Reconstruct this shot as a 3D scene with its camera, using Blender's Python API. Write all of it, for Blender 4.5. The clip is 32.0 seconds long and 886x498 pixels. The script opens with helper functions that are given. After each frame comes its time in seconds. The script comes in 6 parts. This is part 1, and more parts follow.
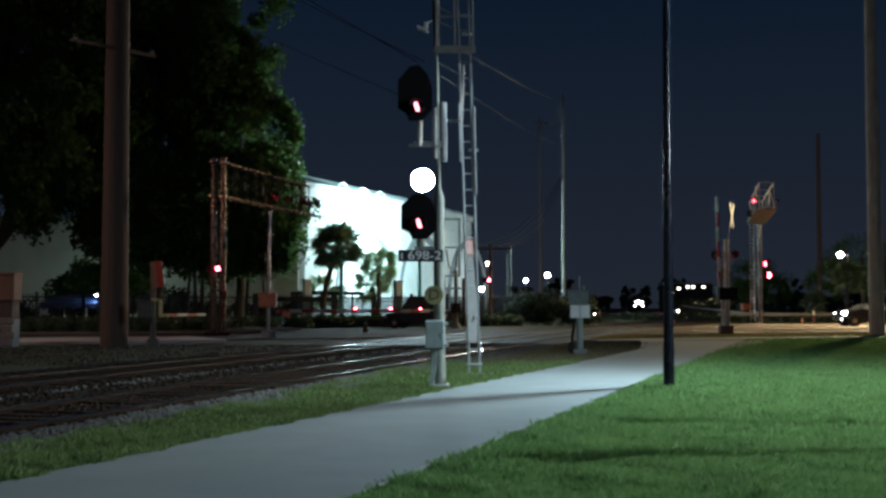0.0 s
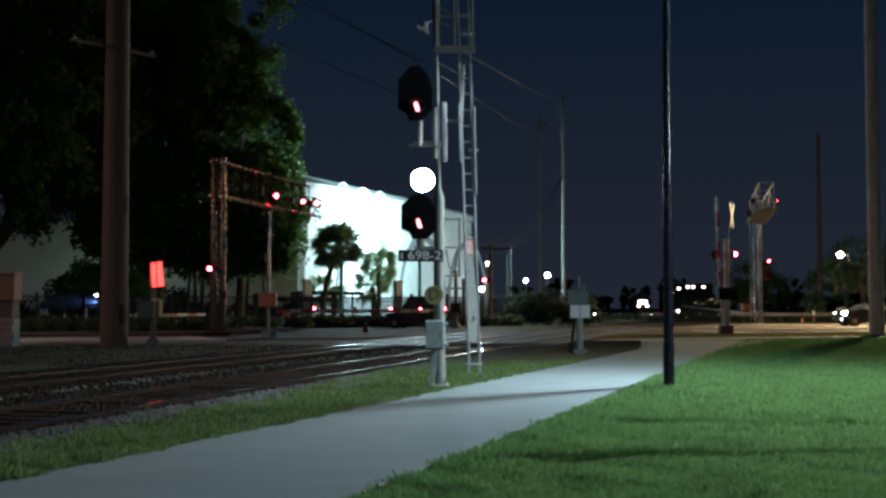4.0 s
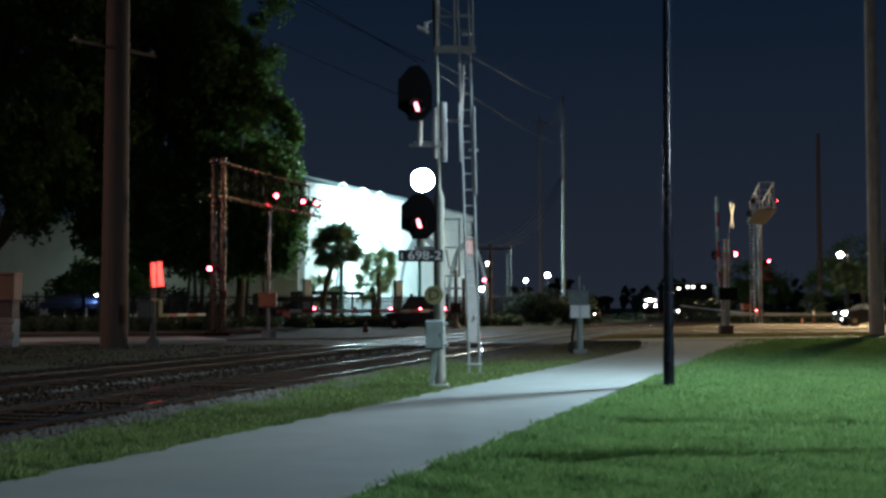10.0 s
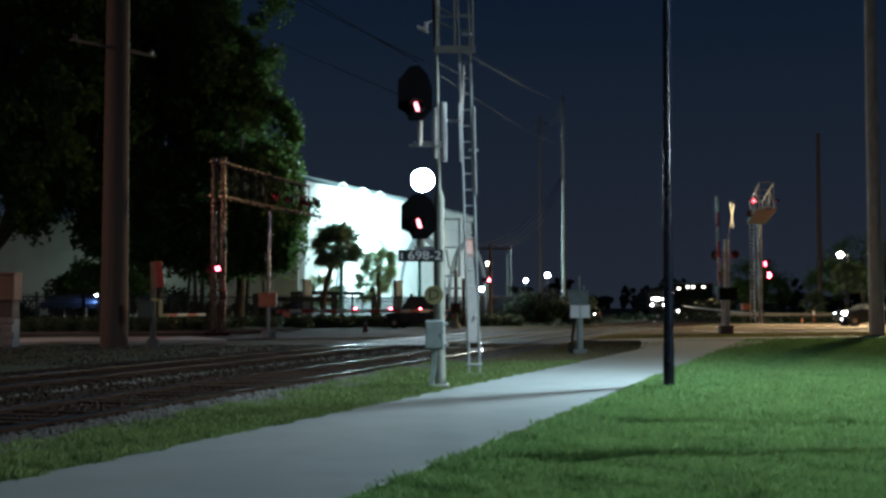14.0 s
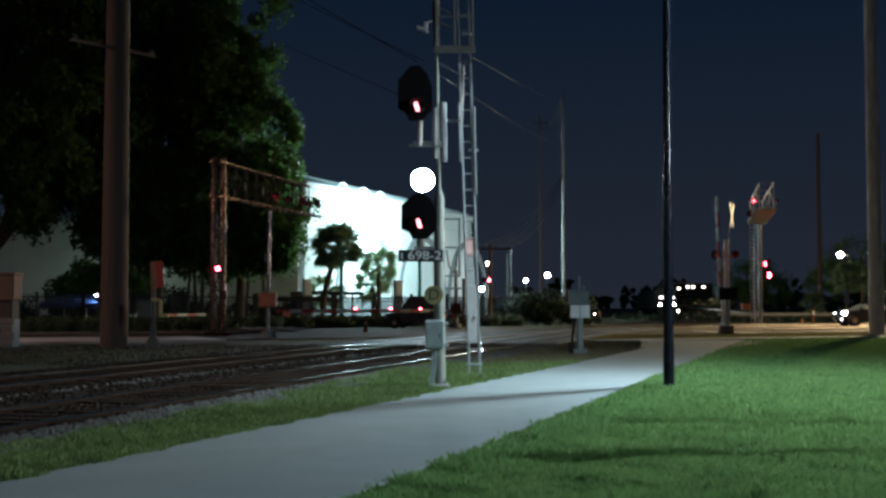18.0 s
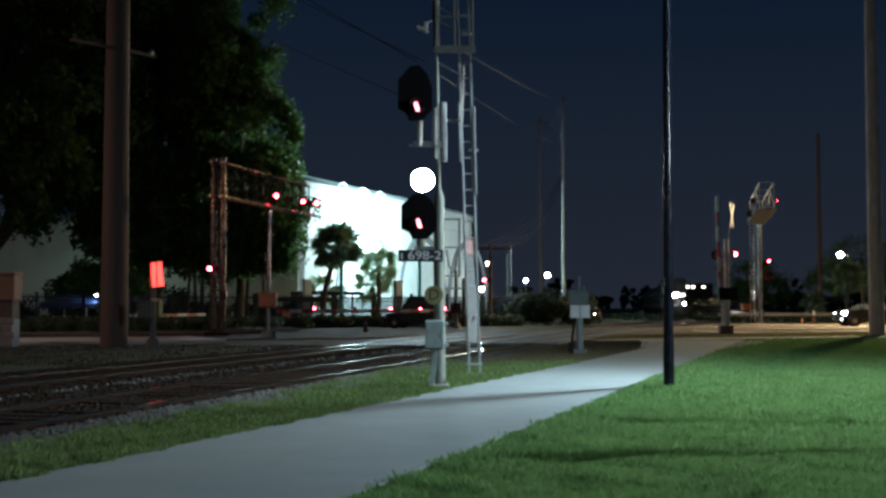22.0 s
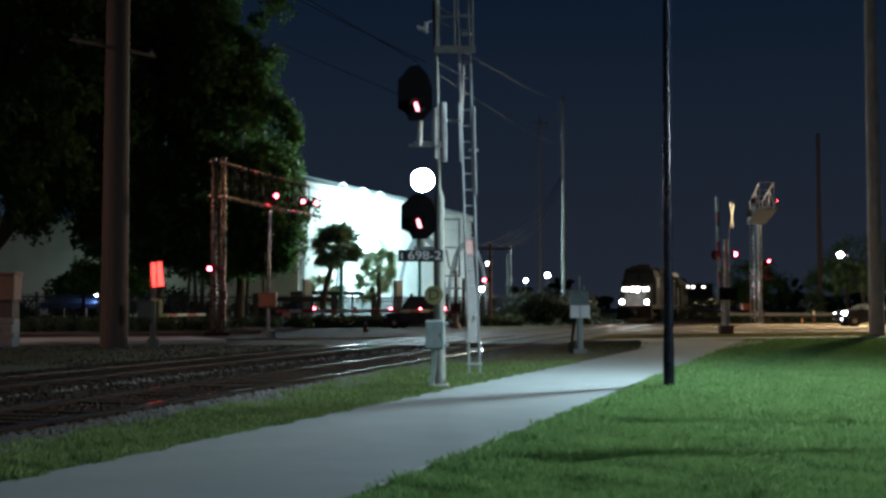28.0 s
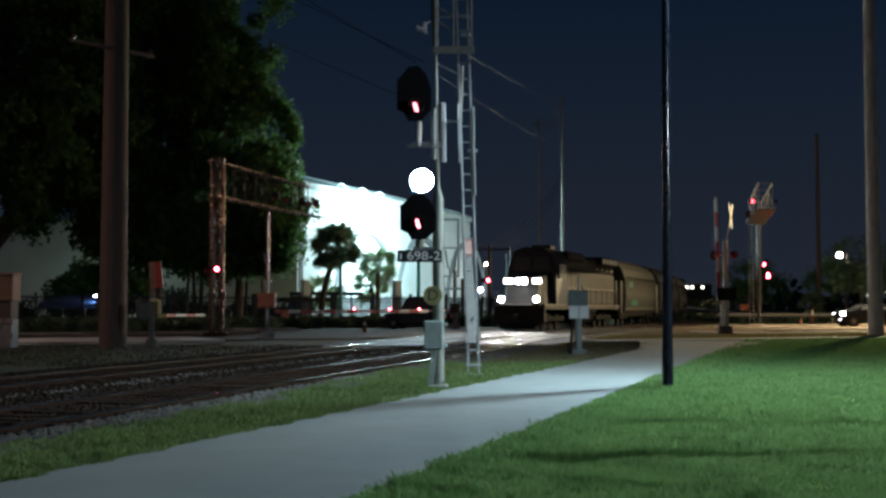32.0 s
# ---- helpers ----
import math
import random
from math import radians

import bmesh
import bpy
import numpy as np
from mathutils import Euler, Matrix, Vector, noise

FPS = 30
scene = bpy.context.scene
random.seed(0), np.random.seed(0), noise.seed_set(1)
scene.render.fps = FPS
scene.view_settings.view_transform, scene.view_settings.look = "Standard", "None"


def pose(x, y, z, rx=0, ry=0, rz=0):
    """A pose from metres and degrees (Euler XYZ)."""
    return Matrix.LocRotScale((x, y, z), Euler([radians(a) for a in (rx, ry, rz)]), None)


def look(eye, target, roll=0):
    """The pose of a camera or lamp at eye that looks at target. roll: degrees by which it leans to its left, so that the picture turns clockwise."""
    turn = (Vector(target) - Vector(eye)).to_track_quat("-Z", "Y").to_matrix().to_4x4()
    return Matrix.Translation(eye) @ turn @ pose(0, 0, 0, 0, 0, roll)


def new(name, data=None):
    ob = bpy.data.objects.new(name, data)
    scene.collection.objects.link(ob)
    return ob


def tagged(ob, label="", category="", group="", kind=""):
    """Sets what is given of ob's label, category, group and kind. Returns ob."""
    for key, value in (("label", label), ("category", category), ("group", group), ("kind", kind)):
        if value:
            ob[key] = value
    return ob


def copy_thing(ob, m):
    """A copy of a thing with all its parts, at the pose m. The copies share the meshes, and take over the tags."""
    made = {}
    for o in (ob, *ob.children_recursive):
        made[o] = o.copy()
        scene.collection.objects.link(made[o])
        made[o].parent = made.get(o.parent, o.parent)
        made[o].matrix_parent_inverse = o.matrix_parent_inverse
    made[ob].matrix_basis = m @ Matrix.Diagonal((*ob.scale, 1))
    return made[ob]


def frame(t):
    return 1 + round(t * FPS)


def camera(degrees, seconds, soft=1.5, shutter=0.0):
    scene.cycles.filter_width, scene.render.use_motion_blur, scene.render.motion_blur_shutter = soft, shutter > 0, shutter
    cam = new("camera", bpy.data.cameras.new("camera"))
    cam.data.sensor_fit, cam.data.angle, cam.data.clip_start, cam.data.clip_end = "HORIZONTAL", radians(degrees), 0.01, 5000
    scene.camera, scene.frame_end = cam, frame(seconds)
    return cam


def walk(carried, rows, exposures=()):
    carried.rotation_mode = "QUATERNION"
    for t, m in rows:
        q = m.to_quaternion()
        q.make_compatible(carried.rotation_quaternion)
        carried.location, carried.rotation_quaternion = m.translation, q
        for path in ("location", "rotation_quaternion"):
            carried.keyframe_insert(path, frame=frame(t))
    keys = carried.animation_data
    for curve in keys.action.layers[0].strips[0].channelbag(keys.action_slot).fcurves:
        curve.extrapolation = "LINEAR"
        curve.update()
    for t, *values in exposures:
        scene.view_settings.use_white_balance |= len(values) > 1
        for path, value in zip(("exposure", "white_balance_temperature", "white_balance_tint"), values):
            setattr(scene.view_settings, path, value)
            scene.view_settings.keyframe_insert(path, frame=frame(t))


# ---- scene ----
# The camera stands on a tripod beside the path; at the very end the tripod is jogged a little.
cam = camera(40.0, 32.0, soft=2.8)
EYE = (0.0, 0.0, 1.38)
TILT = 92.764


def jog(dx, dy):
    """The camera's pose, turned by dx to the left and dy down, in hundredths of a degree."""
    return pose(*EYE, TILT - dy / 100, 0, dx / 100)


walk(cam, [(0, jog(0, 0)), (30.5, jog(0, 0)), (31.0, jog(0, 4)), (31.5, jog(0, 13)), (31.8, jog(3, 2)), (32.0, jog(-5, -2))],
     exposures=[(0, 0.32), (9, 0.40), (14, 0.42), (18, 0.38), (21, 0.36), (24, 0.52), (25.5, 0.52), (27.5, 0.38), (32, 0.32)])

# ---- night sky, the lamps that the place has, and added ones ----
world = bpy.data.worlds.new("night_sky")
scene.world = world
world.use_nodes = True
wn = world.node_tree
wn.nodes.clear()
w_geo = wn.nodes.new("ShaderNodeTexCoord")
w_sep = wn.nodes.new("ShaderNodeSeparateXYZ")
w_ramp = wn.nodes.new("ShaderNodeValToRGB")
w_bg = wn.nodes.new("ShaderNodeBackground")
w_out = wn.nodes.new("ShaderNodeOutputWorld")
wn.links.new(w_geo.outputs["Generated"], w_sep.inputs[0])
wn.links.new(w_sep.outputs["Z"], w_ramp.inputs[0])
wn.links.new(w_ramp.outputs[0], w_bg.inputs[0])
wn.links.new(w_bg.outputs[0], w_out.inputs[0])
w_ramp.color_ramp.elements[0].position = 0.0
w_ramp.color_ramp.elements[0].color = (0.0122, 0.0160, 0.0246, 1)
w_ramp.color_ramp.elements[1].position = 0.26
w_ramp.color_ramp.elements[1].color = (0.0029, 0.0078, 0.0180, 1)
w_bg.inputs[1].default_value = 1.0


def area_lamp(name, at, aim, power, colour, size, spread=180):
    data = bpy.data.lights.new(name, "AREA")
    data.shape, data.size, data.energy, data.color = "DISK", size, power, colour
    data.spread = radians(spread)
    ob = new(name, data)
    ob.matrix_world = look(at, aim)
    return ob


COOL, WARM, FLOOD = (0.62, 0.86, 1.0), (1.0, 0.80, 0.47), (0.58, 0.93, 1.0)
LAMP = (4.64, 22.36, 7.48)           # the head of the path lamp
area_lamp("path_lamp_light", (LAMP[0], LAMP[1], LAMP[2] - 0.07), (LAMP[0], LAMP[1], 0), 920, COOL, 0.13, 150)
area_lamp("path_lamp_light", (16.0, 13.3, 7.1), (8.0, 13.4, 0), 2850, (0.72, 0.87, 1.0), 0.42, 150)
FLOODLAMP = (-1.9, 114.0, 13.0)    # the floodlight before the white hall
area_lamp("floodlight_light", (FLOODLAMP[0] - 0.7, FLOODLAMP[1] + 0.2, FLOODLAMP[2] - 0.2), (-7.0, 121.0, 9.0), 10500, FLOOD, 0.8, 175)
area_lamp("floodlight_light", (FLOODLAMP[0], FLOODLAMP[1] - 0.6, FLOODLAMP[2] - 0.3), (-9.3, 90.0, 10.5), 700, COOL, 0.6, 60)
area_lamp("street_lamp_light", (36.6, 95.5, 11.5), (33.0, 88.0, 0), 14000, WARM, 0.4, 170)
# Added second head, out of view, that brightens the far guardrail.
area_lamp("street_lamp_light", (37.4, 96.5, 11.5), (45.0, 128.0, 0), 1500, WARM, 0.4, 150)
# Unseen lamp added off to the left to warm the western pavement.
area_lamp("street_lamp_light", (-29.0, 40.0, 9.0), (-14.0, 54.0, 0), 900, (1.0, 0.66, 0.52), 0.4, 160)
# Added lamp without a fixture, to brighten bushes before the far building.
area_lamp("street_lamp_light", (68.0, 325.0, 9.5), (68.0, 312.0, 0), 1500, WARM, 0.6, 120)
area_lamp("street_lamp_light", (57.2, 174.4, 8.5), (57.0, 165.0, 0), 380, WARM, 0.5, 160)

# ---- materials ----
MATS = {}


def material(name, colour, rough=0.7, metal=0.0, scale=6.0, vary=0.35, fine=60.0, bump=0.25, emit=0.0, tint=None, by_object=0.0, by_island=0.0, stretch=None, spec=0.5, leaf=0.0):
    """A surface with two scales of variation in colour and gloss and a fine relief, in metres."""
    m = bpy.data.materials.new(name)
    m.use_nodes = True
    nt = m.node_tree
    bsdf = nt.nodes["Principled BSDF"]
    bsdf.inputs["Metallic"].default_value = metal
    bsdf.inputs["Specular IOR Level"].default_value = spec
    if emit:
        bsdf.inputs["Base Color"].default_value = (*colour, 1)
        bsdf.inputs["Emission Color"].default_value = (*colour, 1)
        bsdf.inputs["Emission Strength"].default_value = emit
        bsdf.inputs["Roughness"].default_value = rough
        MATS[name] = m
        return m
    tc = nt.nodes.new("ShaderNodeTexCoord")
    mapping = nt.nodes.new("ShaderNodeMapping")
    nt.links.new(tc.outputs["Object"], mapping.inputs[0])
    if stretch:
        mapping.inputs["Scale"].default_value = stretch
    big = nt.nodes.new("ShaderNodeTexNoise")
    big.inputs["Scale"].default_value = 1.0 / scale * 4
    big.inputs["Detail"].default_value = 5
    small = nt.nodes.new("ShaderNodeTexNoise")
    small.inputs["Scale"].default_value = fine
    small.inputs["Detail"].default_value = 3
    for n in (big, small):
        nt.links.new(mapping.outputs[0], n.inputs[0])
    mix = nt.nodes.new("ShaderNodeMix")
    mix.data_type = "RGBA"
    low = [c * (1 - vary) for c in colour]
    high = [min(1, c * (1 + vary)) for c in (tint or colour)]
    mix.inputs[6].default_value, mix.inputs[7].default_value = (*low, 1), (*high, 1)
    add = nt.nodes.new("ShaderNodeMath")
    add.operation = "MULTIPLY_ADD"
    add.inputs[1].default_value = 0.45
    nt.links.new(small.outputs[0], add.inputs[0])
    half = nt.nodes.new("ShaderNodeMath")
    half.operation = "MULTIPLY_ADD"
    half.inputs[1].default_value, half.inputs[2].default_value = 1.5, -0.45
    nt.links.new(big.outputs[0], half.inputs[0])
    nt.links.new(half.outputs[0], add.inputs[2])
    source = add
    if by_object or by_island:
        info = nt.nodes.new("ShaderNodeObjectInfo" if by_object else "ShaderNodeNewGeometry")
        jitter = nt.nodes.new("ShaderNodeMath")
        jitter.operation = "MULTIPLY_ADD"
        jitter.inputs[1].default_value = by_object or by_island
        nt.links.new(info.outputs["Random" if by_object else "Random Per Island"], jitter.inputs[0])
        nt.links.new(add.outputs[0], jitter.inputs[2])
        source = jitter
    nt.links.new(source.outputs[0], mix.inputs[0])
    nt.links.new(mix.outputs[2], bsdf.inputs["Base Color"])
    gloss = nt.nodes.new("ShaderNodeMapRange")
    gloss.inputs["To Min"].default_value, gloss.inputs["To Max"].default_value = max(0.03, rough - min(0.12, 0.3 * rough)), min(1, rough + min(0.12, 0.3 * rough))
    nt.links.new(big.outputs[0], gloss.inputs[0])
    nt.links.new(gloss.outputs[0], bsdf.inputs["Roughness"])
    if bump:
        b = nt.nodes.new("ShaderNodeBump")
        b.inputs["Strength"].default_value, b.inputs["Distance"].default_value = bump, 0.01
        nt.links.new(small.outputs[0], b.inputs["Height"])
        nt.links.new(b.outputs[0], bsdf.inputs["Normal"])
    if leaf:
        lit = nt.nodes.new("ShaderNodeBsdfTranslucent")
        nt.links.new(mix.outputs[2], lit.inputs["Color"])
        both = nt.nodes.new("ShaderNodeMixShader")
        both.inputs[0].default_value = leaf
        nt.links.new(bsdf.outputs[0], both.inputs[1])
        nt.links.new(lit.outputs[0], both.inputs[2])
        nt.links.new(both.outputs[0], nt.nodes["Material Output"].inputs["Surface"])
    MATS[name] = m
    return m


material("soil", (0.046, 0.050, 0.026), 0.95, scale=5, fine=40, bump=0.6, tint=(0.066, 0.066, 0.032), spec=0.12)
material("verge", (0.064, 0.112, 0.037), 0.75, scale=4, fine=3, bump=0, by_island=0.9, vary=0.5, tint=(0.115, 0.166, 0.058), spec=0.2, leaf=0.3)
material("grass", (0.066, 0.152, 0.051), 0.7, scale=2.6, fine=3, bump=0, by_island=0.9, vary=0.45, tint=(0.132, 0.232, 0.080), spec=0.15, leaf=0.35)
material("concrete", (0.186, 0.208, 0.203), 0.9, scale=3.2, vary=0.15, fine=70, bump=0.3, by_object=0.12)
material("asphalt", (0.074, 0.050, 0.033), 0.95, scale=9, fine=90, bump=0.6, vary=0.4, spec=0.06)
material("pavement", (0.50, 0.43, 0.38), 0.85, scale=5, fine=60, vary=0.2, spec=0.2)
material("satin_black", (0.008, 0.010, 0.016), 0.20, scale=1, fine=60, bump=0, spec=0.4)
material("kerb", (0.20, 0.17, 0.15), 0.85, scale=4, fine=60, spec=0.2)
material("marking", (0.62, 0.60, 0.55), 0.7, scale=2, fine=40, vary=0.25)
material("waste_grass", (0.048, 0.044, 0.030), 0.85, scale=2, fine=3, bump=0, by_island=0.6, vary=0.3, spec=0.1)
material("roadside_grass", (0.15, 0.135, 0.055), 0.8, scale=2, fine=3, bump=0, by_island=0.9, vary=0.5, spec=0.2, leaf=0.3)
material("dry_grass", (0.125, 0.110, 0.060), 0.8, scale=2, fine=3, bump=0, by_island=0.9, vary=0.5, spec=0.2)
material("ballast", (0.022, 0.0135, 0.009), 0.92, scale=3, fine=25, bump=1.0, vary=0.5, spec=0.08)
material("stone", (0.092, 0.087, 0.079), 0.85, scale=1, fine=30, by_island=0.8, vary=0.6, spec=0.2)
material("oily_stone", (0.019, 0.0115, 0.0075), 0.85, scale=1, fine=30, by_island=0.8, vary=0.6, spec=0.08)
material("faded_white", (0.32, 0.28, 0.25), 0.6, scale=0.6, fine=40)
material("boom_white", (0.52, 0.47, 0.42), 0.5, scale=0.6, fine=40, vary=0.25)
material("tie", (0.022, 0.010, 0.0055), 0.85, scale=1.2, fine=60, bump=0.5, by_object=0.5, stretch=(0.3, 2, 2), spec=0.1)
material("rail_side", (0.024, 0.011, 0.006), 0.9, 0.0, scale=1, fine=50, spec=0.1)
material("rail_head", (0.60, 0.58, 0.55), 0.125, 1.0, scale=2, fine=90, vary=0.12, bump=0.02)
material("rubber_panel", (0.036, 0.030, 0.027), 0.70, scale=2, fine=30, bump=0.3, spec=0.22)
material("black_paint", (0.012, 0.013, 0.014), 0.4, scale=1, fine=60, bump=0.06)
material("hood_black", (0.005, 0.005, 0.006), 0.95, scale=1, fine=60, bump=0.05, spec=0.08)
material("galvanised", (0.44, 0.46, 0.46), 0.42, 0.85, scale=0.8, fine=30, vary=0.2, bump=0.08)
material("aluminium", (0.62, 0.62, 0.61), 0.34, 0.9, scale=0.8, fine=30, vary=0.15, bump=0.05)
material("guard_plate", (0.30, 0.29, 0.275), 0.6, scale=0.7, fine=30, vary=0.22)
material("silver_paint", (0.225, 0.24, 0.205), 0.5, 0.3, scale=0.7, fine=25, vary=0.22, bump=0.1)
material("relay_paint", (0.11, 0.14, 0.135), 0.55, 0.1, scale=0.6, fine=30, vary=0.2, bump=0.08)
material("grey_green_paint", (0.23, 0.285, 0.275), 0.5, 0.1, scale=0.6, fine=30, vary=0.18, bump=0.08)
material("rusty_steel", (0.090, 0.056, 0.044), 0.28, 0.8, scale=0.8, fine=30, vary=0.3, bump=0.04)
material("bare_wood_pole", (0.092, 0.058, 0.047), 0.9, scale=1, fine=25, bump=0.8, stretch=(5, 5, 0.25), vary=0.4)
material("concrete_pole", (0.74, 0.71, 0.62), 0.85, scale=1.5, fine=40, stretch=(1, 1, 0.4))
material("white_plate", (0.74, 0.75, 0.74), 0.5, scale=0.5, fine=40, vary=0.1)
material("plate_black", (0.018, 0.020, 0.024), 0.5, scale=0.4, fine=40)
material("sign_yellow", (0.21, 0.20, 0.08), 0.6, scale=0.4, fine=40)
material("red_paint", (0.42, 0.035, 0.03), 0.5, scale=0.5, fine=40)
material("orange_paint", (0.40, 0.15, 0.09), 0.55, scale=0.6, fine=40)
material("faded_red", (0.58, 0.33, 0.29), 0.5, scale=0.4, fine=30)
material("panel_red", (0.55, 0.07, 0.045), 0.4, scale=0.4, fine=30)
material("teal_paint", (0.015, 0.19, 0.17), 0.45, scale=0.6, fine=40)
material("stucco", (0.72, 0.75, 0.74), 0.9, scale=8, fine=14, vary=0.10, bump=0.4)
material("stucco_pale", (0.66, 0.70, 0.70), 0.9, scale=3, fine=14, vary=0.12)
material("stucco_grey", (0.22, 0.23, 0.24), 0.9, scale=5, fine=14, vary=0.15)
material("stucco_tan", (0.20, 0.10, 0.066), 0.9, scale=2, fine=20, vary=0.25)
material("stone_base", (0.22, 0.17, 0.145), 0.9, scale=0.5, fine=12, vary=0.5, bump=0.8)
material("roof_metal", (0.34, 0.37, 0.38), 0.45, 0.3, scale=5, fine=10, vary=0.15)
material("bark", (0.10, 0.078, 0.058), 0.95, scale=1, fine=14, bump=1.0, stretch=(3, 3, 0.5), spec=0.15)
material("oak_leaf", (0.060, 0.11, 0.030), 0.6, scale=5, fine=2, bump=0, by_island=0.8, vary=0.45, spec=0.15, leaf=0.45)
material("palm_leaf", (0.15, 0.21, 0.12), 0.55, scale=2, fine=3, bump=0, by_island=0.7, vary=0.4, spec=0.3, leaf=0.6)
# Lighter copy of palm_leaf, with floodlight on the fronds put into its colour.
material("lit_palm_leaf", (0.38, 0.48, 0.32), 0.55, scale=2, fine=3, bump=0, by_island=0.7, vary=0.3, spec=0.3, leaf=0.7)
material("hedge_leaf", (0.056, 0.076, 0.040), 0.65, scale=3, fine=3, bump=0, by_island=0.8, vary=0.5, spec=0.25)
material("shrub_leaf", (0.020, 0.032, 0.018), 0.65, scale=3, fine=3, bump=0, by_island=0.8, vary=0.5, spec=0.25)
material("crossbuck_white", (0.46, 0.46, 0.43), 0.55, scale=0.5, fine=40, vary=0.15)
material("loco_paint", (0.060, 0.054, 0.047), 0.55, 0.1, scale=2.2, fine=7, vary=0.55, bump=0.08, stretch=(1, 1, 2.5), spec=0.1)
material("loco_dark", (0.024, 0.022, 0.021), 0.6, 0.2, scale=2, fine=20, vary=0.4, spec=0.1)
# Nose and cab are coloured darker than the hood.
material("nose_dark", (0.018, 0.018, 0.020), 0.5, 0.0, scale=1.4, fine=12, vary=0.35, bump=0.06, spec=0.1)
material("cab_dark", (0.020, 0.021, 0.026), 0.45, 0.1, scale=2.2, fine=7, vary=0.5, bump=0.08, spec=0.15)
material("underframe", (0.008, 0.007, 0.006), 0.85, 0.0, scale=1, fine=30, vary=0.5, spec=0.05)
material("wheel_steel", (0.010, 0.008, 0.007), 0.8, 0.0, scale=1, fine=30, vary=0.4, spec=0.05)
material("radiator_mesh", (0.72, 0.66, 0.54), 0.4, 0.4, scale=0.4, fine=25, vary=0.6)
# Dark steel; on the signal's top its darkness stands for missing lamp light.
material("dark_steel", (0.10, 0.10, 0.09), 0.75, 0.2, scale=0.8, fine=25, vary=0.4)
material("dull_aluminium", (0.30, 0.28, 0.27), 0.22, 0.95, scale=0.8, fine=30, vary=0.25, bump=0)
material("bracket_yellow", (0.58, 0.47, 0.20), 0.6, scale=0.4, fine=40, vary=0.3)
material("steel_worn", (0.12, 0.105, 0.095), 0.5, 0.7, scale=1, fine=30)
material("car_paint_dark", (0.035, 0.040, 0.055), 0.2, 0.4, scale=2, fine=50, vary=0.1, bump=0)
material("car_paint_pale", (0.42, 0.42, 0.41), 0.25, 0.3, scale=2, fine=50, vary=0.08, bump=0)
material("tyre", (0.016, 0.016, 0.017), 0.8, scale=0.5, fine=40)
material("blue_canvas", (0.025, 0.05, 0.15), 0.7, scale=1, fine=40, vary=0.2)
material("insulator", (0.10, 0.06, 0.05), 0.25, scale=0.2, fine=40)
material("wagon_paint", (0.044, 0.041, 0.034), 0.6, 0.1, scale=3, fine=8, vary=0.45, spec=0.1)
material("wire", (0.075, 0.075, 0.08), 0.6, 0.2, scale=1, fine=40, bump=0, spec=0.3)
material("far_wall", (0.030, 0.027, 0.022), 0.9, scale=8, fine=3)
material("cone_orange", (0.25, 0.08, 0.035), 0.6, scale=0.3, fine=40)
glass = bpy.data.materials.new("dark_glass")
glass.use_nodes = True
glass.node_tree.nodes["Principled BSDF"].inputs["Base Color"].default_value = (0.012, 0.014, 0.016, 1)
glass.node_tree.nodes["Principled BSDF"].inputs["Roughness"].default_value = 0.3
MATS["dark_glass"] = glass
material("glow_headlight", (1.0, 0.97, 0.90), emit=1600)
material("glow_ditch", (1.0, 0.97, 0.90), emit=110)
material("glow_number", (1.0, 0.96, 0.88), emit=5)
material("glow_cool", (0.80, 0.95, 1.0), emit=500)
material("glow_flood", (0.70, 0.95, 1.0), emit=260)
material("glow_lamp", (0.80, 0.95, 1.0), emit=60)
material("glow_warm", (1.0, 0.84, 0.62), emit=150)
material("glow_window", (1.0, 0.95, 0.84), emit=5)
material("glow_red", (1.0, 0.035, 0.06), emit=90)
material("glow_red_dim", (1.0, 0.05, 0.07), emit=18)
material("wagon_green", (0.02, 0.10, 0.066), 0.5, scale=1, fine=20)
material("glow_red_panel", (1.0, 0.055, 0.045), emit=3.2)
material("glow_signal", (1.0, 0.28, 0.36), emit=4.5)
material("glow_tail", (1.0, 0.07, 0.06), emit=40)
material("glow_fog", (0.86, 0.93, 1.0), emit=7)
material("glow_car", (1.0, 0.95, 0.85), emit=120)

# ---- mesh helpers ----


